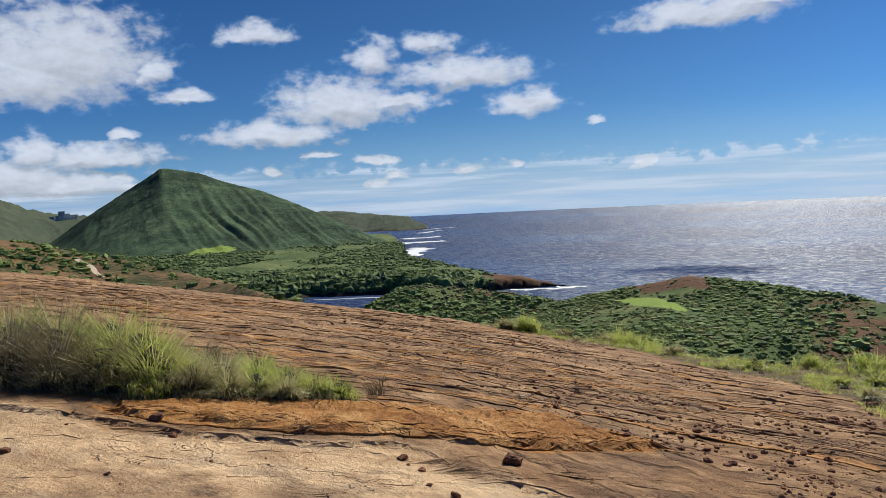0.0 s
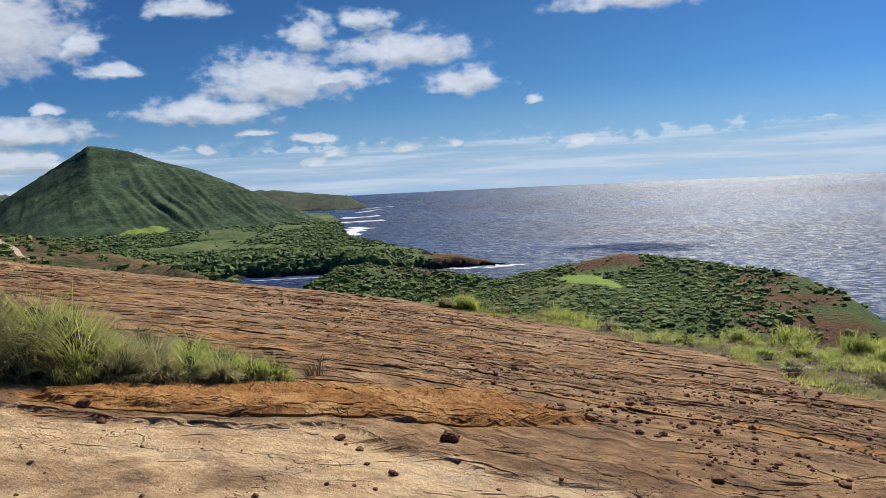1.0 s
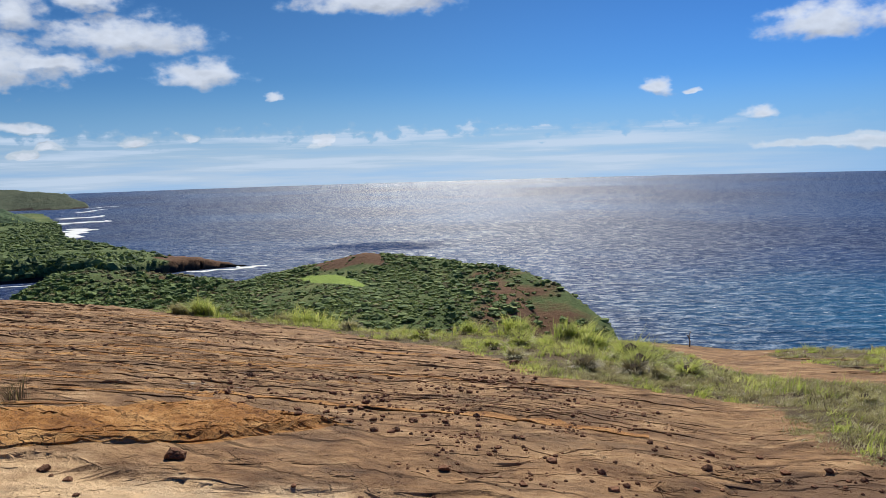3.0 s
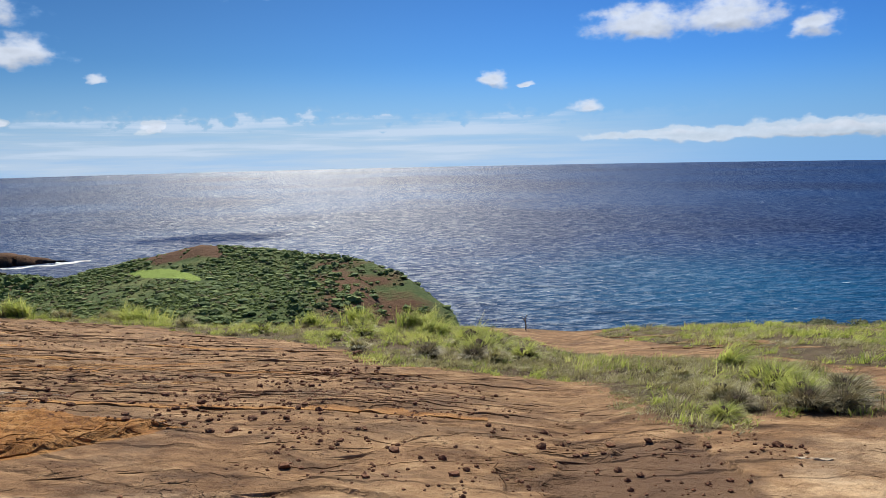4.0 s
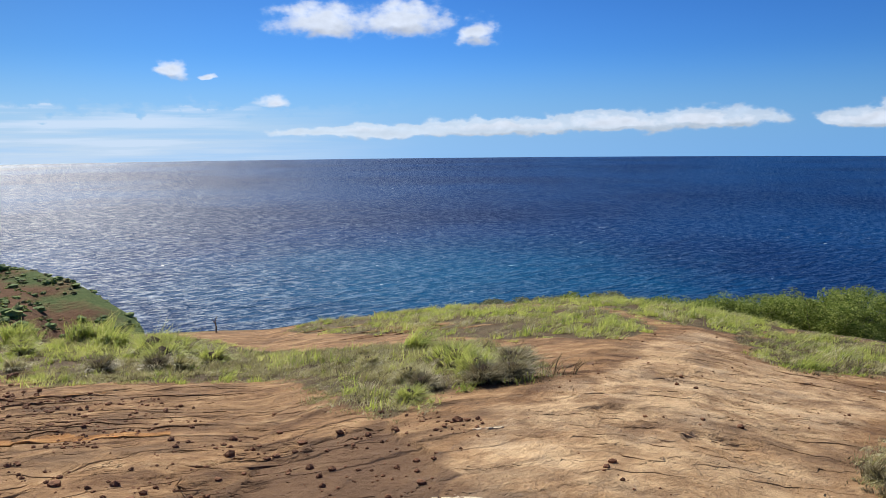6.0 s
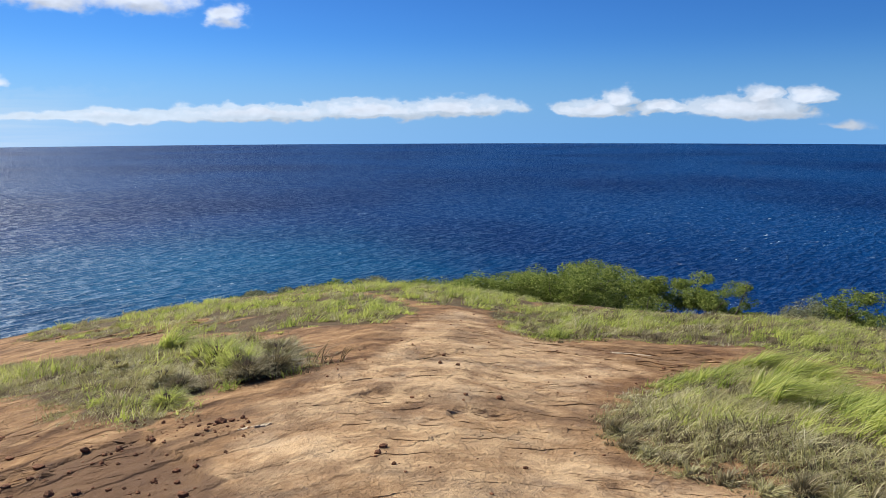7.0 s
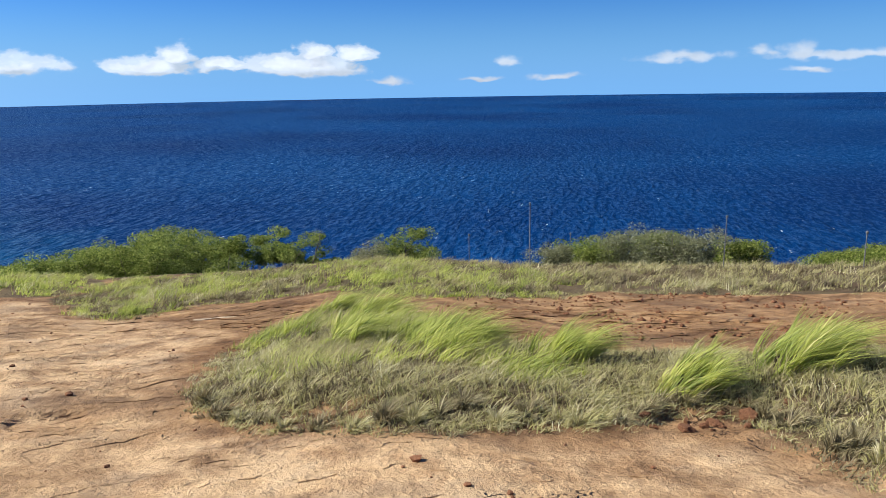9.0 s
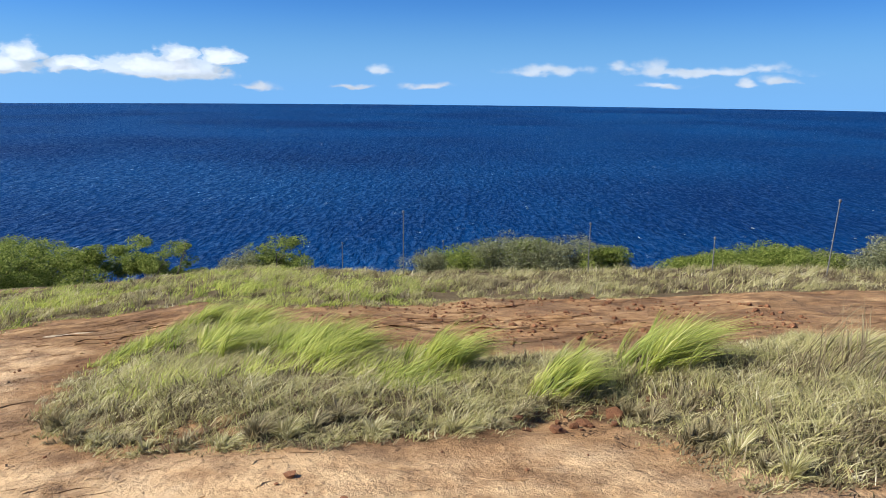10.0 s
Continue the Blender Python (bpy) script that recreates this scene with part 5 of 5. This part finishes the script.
for k, (x, y, s) in enumerate([(0.49, 6.07, 0.14), (-0.41, 5.96, 0.08), (-2.56, 6.42, 0.11), (3.05, 7.54, 0.09), (3.34, 7.31, 0.08), (0.0, 5.1, 0.065), (7.6, 13.4, 0.2), (1.33, 9.36, 0.11), (2.32, 7.55, 0.08)]):
    rock(x, y, s, k * 7, "angular dark brown scoria stone on bare earth")
for k, (x, y, q) in enumerate([(4.5, -3.15, 0.11), (4.62, -3.3, 0.08), (4.42, -3.0, 0.07), (4.7, -3.55, 0.09), (4.35, -2.8, 0.09), (4.25, -3.2, 0.06), (4.5, -3.75, 0.07), (4.3, -3.55, 0.05), (4.55, -2.7, 0.06), (4.38, -3.12, 0.05), (4.48, -3.42, 0.12), (4.6, -3.0, 0.05), (4.28, -2.95, 0.04), (4.42, -3.62, 0.06), (4.72, -2.75, 0.07), (4.2, -3.45, 0.035)]):
    rock(x, y, q, k * 5 + 1, "reddish brown clod of earth below the turf edge")
rng = np.random.default_rng(77)
DEBRIS = [[(0.4, 10.2), (1.6, 8.0), (2.0, 7.5), (3.4, 6.4), (5.6, 6.2), (6.8, 8.5), (6.4, 11.5), (3.0, 12.0)], [(8.3, -3.2), (10.6, -2.7), (11.0, -6.5), (9.0, -9.0), (6.0, -8.5), (7.0, -4.6)],
          [(-1.0, 12), (6, 12), (8, 16), (4, 24), (-4, 24)], [(-4, 6.2), (4.5, 4.2), (4.2, 3.4), (-3, 4.4)], [(9.5, 1.2), (12.0, -0.8), (11.2, -2.4), (8.2, 0.2)]]
DEBRIS += [[(1.4, 7.3), (2.3, 7.5), (3.3, 8.1), (4.3, 9.2), (3.6, 9.7), (2.6, 8.6)], [(0.2, 9.9), (1.6, 9.6), (3.2, 10.2), (2.8, 11.6), (0.6, 11.3)], [(4.4, 9.0), (6.2, 9.6), (7.0, 12.4), (4.6, 11.6)]]
for poly, n, size in zip(DEBRIS, (80, 46, 36, 18, 12, 62, 40, 34), (0.033, 0.04, 0.05, 0.022, 0.026, 0.04, 0.04, 0.045)):
    for k, (x, y) in enumerate(scatter(poly, n, rng, 0.9, 0.9)):
        rock(float(x), float(y), min(size * float(rng.lognormal(0, 0.5)), 0.085), k)

# thin beds of tuff that break the surface, with a raised uphill edge
PALE = make_plain("pale_tuff", (0.40, 0.31, 0.21), (0.66, 0.56, 0.42), 12.0, 0.9, 0.5, 0.01)


def slab_shape(x, y, long, deep, thick, rng, n=44):
    """A ragged flat bed lying on the ground, along the slope's level, its near edge proud and its far edge sunk."""
    r = math.hypot(x, y)
    out = np.array([x, y]) / r
    lean = rng.normal(0, 0.25)
    out = np.array([out[0] * math.cos(lean) - out[1] * math.sin(lean), out[0] * math.sin(lean) + out[1] * math.cos(lean)])
    side = np.array([-out[1], out[0]])
    a = np.linspace(0, 2 * math.pi, n, endpoint=False)
    ragged = 1 + 0.6 * fbm(np.cos(a) * 1.6 + x * 3, np.sin(a) * 1.6 + y * 3, 3) + rng.normal(0, 0.09, n)
    worn = np.clip(0.25 + 1.6 * fbm(np.cos(a) * 2.5 + x * 5, np.sin(a) * 2.5 + y * 5, 3), 0.0, 1.0)
    rim = side[None] * (np.cos(a) * long * ragged)[:, None] + out[None] * (np.sin(a) * deep * ragged)[:, None]
    rings = [(1.0, -0.04, 0), (1.0, 0.85, 1), (0.94, 1.0, 1), (0.55, 1.0, 1)]
    co = []
    for k, lift, top in rings:
        q = rim * k
        across = np.sin(a) * ragged * k
        z = ground_at(x + q[:, 0], y + q[:, 1])
        z = z + (thick * lift * worn * np.clip(0.5 - 0.75 * across, -0.25, 1) if top else -0.04)
        co.append(np.c_[x + q[:, 0], y + q[:, 1], z])
    co.append(np.array([[x, y, float(ground_at(x, y)) + thick * 0.12]]))
    co = np.concatenate(co)
    tri = []
    for k in range(3):
        for i in range(n):
            j = (i + 1) % n
            tri += [(k * n + i, k * n + j, (k + 1) * n + j), (k * n + i, (k + 1) * n + j, (k + 1) * n + i)]
    tri += [(3 * n + i, 3 * n + (i + 1) % n, 4 * n) for i in range(n)]
    return co, np.array(tri)


def surface_cover(x, y):
    wx, wy = x + 0.35 * fbm(x * 0.9, y * 0.9, 3), y + 0.35 * fbm(x * 0.9 + 8, y * 0.9, 3)
    return np.c_[np.maximum(step(inside(wx, wy, SAND_FRONT), -0.25, 0.35), 0.56 * step(inside(wx, wy, SAND_PATH), -0.4, 0.5)), step(inside(wx, wy, ORANGE), -0.12, 0.12), np.zeros(len(x)), step(inside(wx, wy, DAMP), -0.2, 0.1)]


ground_ob = bpy.data.objects["ground"]
rng = np.random.default_rng(91)
BEDS = [([(-14, 13), (-3, 9.5), (0, 9.6), (6.0, 10.5), (7.5, 15), (6, 24), (2, 29), (-16, 29)], 150, 1.3, 0.26, 0.017),
        ([(2.0, 7.2), (2.4, 4.4), (4.2, 3.0), (6.0, 4.2), (7.6, 8.5), (6.6, 10.5), (2.5, 10)], 40, 0.5, 0.2, 0.010),
        ([(-5, 6.2), (0.7, 6.4), (2.6, 5.2), (3.0, 3.6), (-2, 3.6), (-5, 5.0)], 24, 0.42, 0.2, 0.009),
        ([(3.2, 1.6), (5.0, 2.6), (9.8, 3.0), (14.5, 2.9), (12, 1.6), (9.0, 0.6), (6.4, 0.2), (4.8, -1.2), (4.0, -2.6), (3.0, -1.5)], 62, 0.34, 0.18, 0.011),
        ([(8.4, -0.2), (11.6, 0.8), (12.6, -0.8), (11.2, -2.6), (10.5, -6.2), (7.4, -6.2), (7.2, -3.4), (10.3, -2.6)], 36, 0.45, 0.18, 0.028),
        ([(13.5, 8), (17, 15), (18.5, 14), (15, 7.5)], 14, 0.8, 0.3, 0.045)]
for poly, n, long, deep, thick in BEDS:
    for x, y in scatter(poly, n, rng, 0.5, 0.4, 0.1):
        k = float(rng.lognormal(0, 0.4))
        co, tri = slab_shape(float(x), float(y), long * k, deep * k ** 0.6, thick * float(rng.uniform(0.6, 1.3)), rng)
        layer = surface_cover(co[:, 0], co[:, 1])
        layer[:, 1] = np.maximum(layer[:, 1], 0.6 if n == 150 and rng.uniform() < 0.2 else 0.0)
        slab = sheet("slab", co, tri, EARTH, layer, smooth=False)
        slab.parent = ground_ob
# worn ledges: beds that end in a low broken face
def ledge(line, tall, back, rng, tint=0.0):
    """A strip along points of the plan, with an upright broken face towards the hilltop and a top that sinks into the ground behind."""
    p = np.asarray(line, float)
    n = len(p)
    s = np.r_[0, np.cumsum(np.hypot(*np.diff(p, axis=0).T))]
    k = rng.uniform(0, 50)
    out = p / np.hypot(p[:, 0], p[:, 1])[:, None]
    p = p + out * (0.10 * fbm(s * 1.1 + k, s * 0, 3) + 0.05 * fbm(s * 5 + k, s * 0 + 3, 3, 0.7))[:, None]
    high = tall * np.clip(0.55 + 1.0 * fbm(s * 0.9 + k, s * 0 + 7, 3, 0.7), 0.0, 1.25) * np.sin(np.pi * np.linspace(0.02, 0.98, n)) ** 0.5
    rows = []
    for off, lift, sink in ((0.0, 0.0, -0.05), (0.004, 0.7, 0), (0.02, 1.0, 0), (0.35, 0.55, 0), (1.0, 0.0, -0.02)):
        q = p + out * off * back * (1 + 0.4 * fbm(s * 2 + k, s * 0 + off, 2))[:, None]
        rows.append(np.c_[q, ground_at(q[:, 0], q[:, 1]) + high * lift * (1 + 0.3 * fbm(s * 6 + k, s * 0 + 20 * off, 2)) + sink])
    co = np.concatenate(rows)
    i, j = np.meshgrid(np.arange(4), np.arange(n - 1), indexing="ij")
    quads = np.stack([i * n + j, i * n + j + 1, (i + 1) * n + j + 1, (i + 1) * n + j], -1).reshape(-1, 4)
    layer = surface_cover(co[:, 0], co[:, 1])
    layer[:, 1] = np.maximum(layer[:, 1], tint)
    ob = sheet("ledge", co, quads, EARTH, layer, smooth=False)
    ob.parent = ground_ob
    return ob


def resample(line, gap=0.05):
    p = np.asarray(line, float)
    s = np.r_[0, np.cumsum(np.hypot(*np.diff(p, axis=0).T))]
    t = np.arange(0, s[-1], gap)
    return np.c_[np.interp(t, s, p[:, 0]), np.interp(t, s, p[:, 1])]


for k in range(120):
    h0, r0 = rng.uniform(-27, 36), 1 / rng.uniform(1 / 31, 1 / 9.4)
    span = rng.uniform(1.5, 6.5) * (0.6 + r0 / 25)
    a = np.arange(0, span, 0.03 + 0.003 * r0) / r0
    hh = h0 - np.degrees(a)
    rr = r0 * (1 - 0.30 * a + 0.25 * rng.normal(0, 0.5) * a * a)
    line = np.c_[-np.sin(np.radians(hh)) * rr, np.cos(np.radians(hh)) * rr]
    clear = np.all([inside(line[:, 0], line[:, 1], poly) < -0.1 for poly in TURFS], 0) & (rr < np.interp(hh, REACH_H, REACH) + 1)
    if clear.sum() > 12:
        ledge(line[clear], float(rng.uniform(0.008, 0.026)) * (0.8 + r0 / 25), float(rng.uniform(0.3, 0.6)), rng, 0.6 if rng.uniform() < 0.18 else 0.0)
ledge(resample([(-3.0, 6.55), (-2.41, 6.36), (-1.57, 6.44), (-0.56, 6.63), (0.14, 6.64), (0.66, 6.73), (1.2, 7.05), (1.59, 7.44), (2.3, 7.8)]), 0.04, 0.3, rng, 1.0)
ledge(resample([(-2.2, 6.8), (-1.3, 6.85), (-0.3, 7.0), (0.5, 7.15), (1.1, 7.5)]), 0.016, 0.3, rng, 1.0)
ledge(resample([(-4.6, 6.5), (-3.88, 6.42), (-2.83, 6.22), (-2.16, 6.17), (-1.13, 6.18), (-0.49, 6.37)]), 0.016, 0.22, rng)
ledge(resample([(-0.2, 6.22), (-0.02, 5.83), (0.41, 5.58), (0.71, 5.33), (1.2, 5.15)]), 0.014, 0.2, rng)
for line in SCARPS:
    ledge(resample(line), 0.016, 0.25, rng)
for k in range(36):
    x, y = scatter(BEDS[3 if k % 2 else 1][0], 1, rng, 0.4, 0.5, 0.1)[0]
    a0, r0 = math.atan2(-x, y), math.hypot(x, y)
    a = a0 - np.arange(0, rng.uniform(0.5, 1.8), 0.05) / r0
    rr = r0 * (1 + rng.normal(0, 0.35) * (a0 - a))
    line = np.c_[-np.sin(a) * rr, np.cos(a) * rr]
    clear = np.all([inside(line[:, 0], line[:, 1], poly) < -0.05 for poly in TURFS], 0)
    if clear.sum() > 8:
        ledge(line[clear], float(rng.uniform(0.005, 0.014)), float(rng.uniform(0.12, 0.3)), rng)
# broken lips: the near edge of the orange bed and the crust's edge before it
LIP_ORANGE = [(-3.0, 6.62), (-1.73, 6.56), (-0.51, 6.70), (0.76, 6.86), (1.5, 7.25), (2.1, 7.62)]
LIP_SAND = [(-3.9, 6.42), (-2.83, 6.24), (-2.16, 6.17), (-1.13, 6.19), (-0.49, 6.38)]
for line, n, long, deep, thick in ((LIP_ORANGE, 24, 0.30, 0.10, 0.012), (LIP_SAND, 22, 0.30, 0.08, 0.008)):
    at = np.cumsum([0] + [math.dist(a, b) for a, b in zip(line, line[1:])])
    for d in np.linspace(0, at[-1], n):
        x = float(np.interp(d, at, [q[0] for q in line])) + float(rng.normal(0, 0.04))
        y = float(np.interp(d, at, [q[1] for q in line])) + float(rng.normal(0, 0.035)) + deep * 0.8
        co, tri = slab_shape(x, y, long * float(rng.uniform(0.7, 1.3)), deep * float(rng.uniform(0.7, 1.3)), thick * float(rng.uniform(0.7, 1.3)), rng)
        layer = surface_cover(co[:, 0], co[:, 1])
        layer[:, 1] = 1.0 if line is LIP_ORANGE else layer[:, 1]
        slab = sheet("slab", co, tri, EARTH, layer, smooth=False)
        slab.parent = ground_ob
for x, y, long, deep in ((1.42, 10.1, 0.26, 0.12), (1.05, 10.3, 0.18, 0.07), (0.45, 10.2, 0.4, 0.05), (4.1, 2.35, 0.2, 0.1), (5.95, 2.97, 0.13, 0.08), (11.4, -0.2, 0.3, 0.14)):
    co, tri = slab_shape(x, y, long, deep, 0.02, rng)
    slab = sheet("slab", co, tri, PALE, smooth=False)
    slab.parent = ground_ob
    tagged(slab, "pale weathered tuff slab")

# flakes too small to count
pieces, n = [], 0
for poly, count in ((BEDS[1][0], 130), (BEDS[2][0], 70), (BEDS[3][0], 90), (BEDS[4][0], 90)):
    for x, y in scatter(poly, count, rng, 0.7, 0.8, 0.05):
        pieces.append(slab_shape(float(x), float(y), float(rng.uniform(0.05, 0.17)), float(rng.uniform(0.03, 0.08)), float(rng.uniform(0.004, 0.009)), rng, 10))
co, tri = join(pieces)
tagged(sheet("flake", co, tri, EARTH, surface_cover(co[:, 0], co[:, 1]), smooth=False), "thin flakes of broken tuff on bare earth", "flake", kind="stuff")

# gravel too small to count
c = np.concatenate([scatter(p, n, rng, 0.95, 1.1) for p, n in ((DEBRIS[0], 1300), (DEBRIS[1], 700), (DEBRIS[2], 500), (SAND_FRONT, 160), (SAND_PATH, 160), ([(2, 6), (4, 2.5), (6.4, 3.2), (6.5, 6), (4, 7)], 500))])
s = 0.010 * rng.lognormal(0, 0.5, len(c)) * (1 + 0.05 * np.hypot(c[:, 0], c[:, 1]))
co = SMALL[None] * rng.uniform(0.7, 1.3, (len(c), len(SMALL), 1)) * s[:, None, None] * np.array([1, 1, 0.7]) + np.c_[c, ground_at(c[:, 0], c[:, 1]) + 0.3 * s][:, None, :]
faces = (np.arange(len(c)) * len(SMALL))[:, None, None] + SMALL_F[None]
tagged(sheet("gravel", co.reshape(-1, 3), faces.reshape(-1, 3), ROCK, smooth=False), "dark reddish gravel strewn over the bare earth", "gravel", kind="stuff")

# the pale foot trail that climbs the hillside
far_r = np.linspace(46, 128, 300)
spine = []
for q in np.linspace(0, 1, 14):
    h = 24.4 + 1.6 * q + 0.12 * math.sin(q * 9)
    tx, ty, tz, tk = land(np.full(300, h), far_r)
    k = int(np.argmin(np.abs(np.degrees(np.arctan2(tz - EYE, far_r)) - (-4.3 + 1.5 * q)) + (tk != 1) * 50))
    spine.append((tx[k], ty[k], tz[k]))
spine = np.array(spine)
aside = np.gradient(spine[:, :2], axis=0)
aside = np.c_[-aside[:, 1], aside[:, 0]] / np.linalg.norm(aside, axis=1)[:, None] * np.linspace(0.3, 0.42, 14)[:, None]
co = np.concatenate([np.c_[spine[:, :2] + aside, spine[:, 2] + 0.12], np.c_[spine[:, :2] - aside, spine[:, 2] + 0.12]])
tagged(part("trail", co, [(i, i + 1, 15 + i, 14 + i) for i in range(13)], PALE, smooth=True), "pale worn foot trail on the hillside", "trail", kind="structure")

# ------------------------------------------------------------------ small white buildings on the far ridge
PAINT = make_plain("white_paint", (0.62, 0.62, 0.60), (0.8, 0.8, 0.78), 0.3, 0.7, 0.1, 0.01)
ROOFING = make_plain("grey_roofing", (0.22, 0.21, 0.2), (0.36, 0.35, 0.33), 0.5, 0.8)
GLASS = make_plain("window_glass", (0.03, 0.04, 0.05), (0.08, 0.1, 0.12), 0.5, 0.15)


def box(w, d, h, z0=0.0, at=(0, 0)):
    x, y = at
    co = [(x + i * w / 2, y + j * d / 2, z0 + k * h) for k in (0, 1) for i, j in ((-1, -1), (1, -1), (1, 1), (-1, 1))]
    return co, [(0, 3, 2, 1), (4, 5, 6, 7), (0, 1, 5, 4), (1, 2, 6, 5), (2, 3, 7, 6), (3, 0, 4, 7)]


for h, r, w, tall in ((26.7, 3700, 26, 34), (26.35, 3720, 22, 24), (26.95, 3690, 18, 20), (25.95, 3740, 30, 16), (27.3, 3690, 20, 12)):
    x, y, z, _ = land(np.array([h]), np.array([r]))
    house = thing("building", (float(x[0]), float(y[0]), float(z[0])), "small white building on the far green ridge", "building", "buildings on the far ridge")
    house.rotation_euler = (0, 0, radians(h))
    part("wall", *box(w, 16, tall + 6, -6), PAINT, house)
    part("roof", *box(w + 1.5, 17.5, 1.2, tall), ROOFING, house, "flat grey roof")
    for k in range(int(tall // 4)):
        part("window", *box(w * 0.8, 0.4, 1.6, 1.5 + 4 * k, (0, -8.1)), GLASS, house, "dark window band")
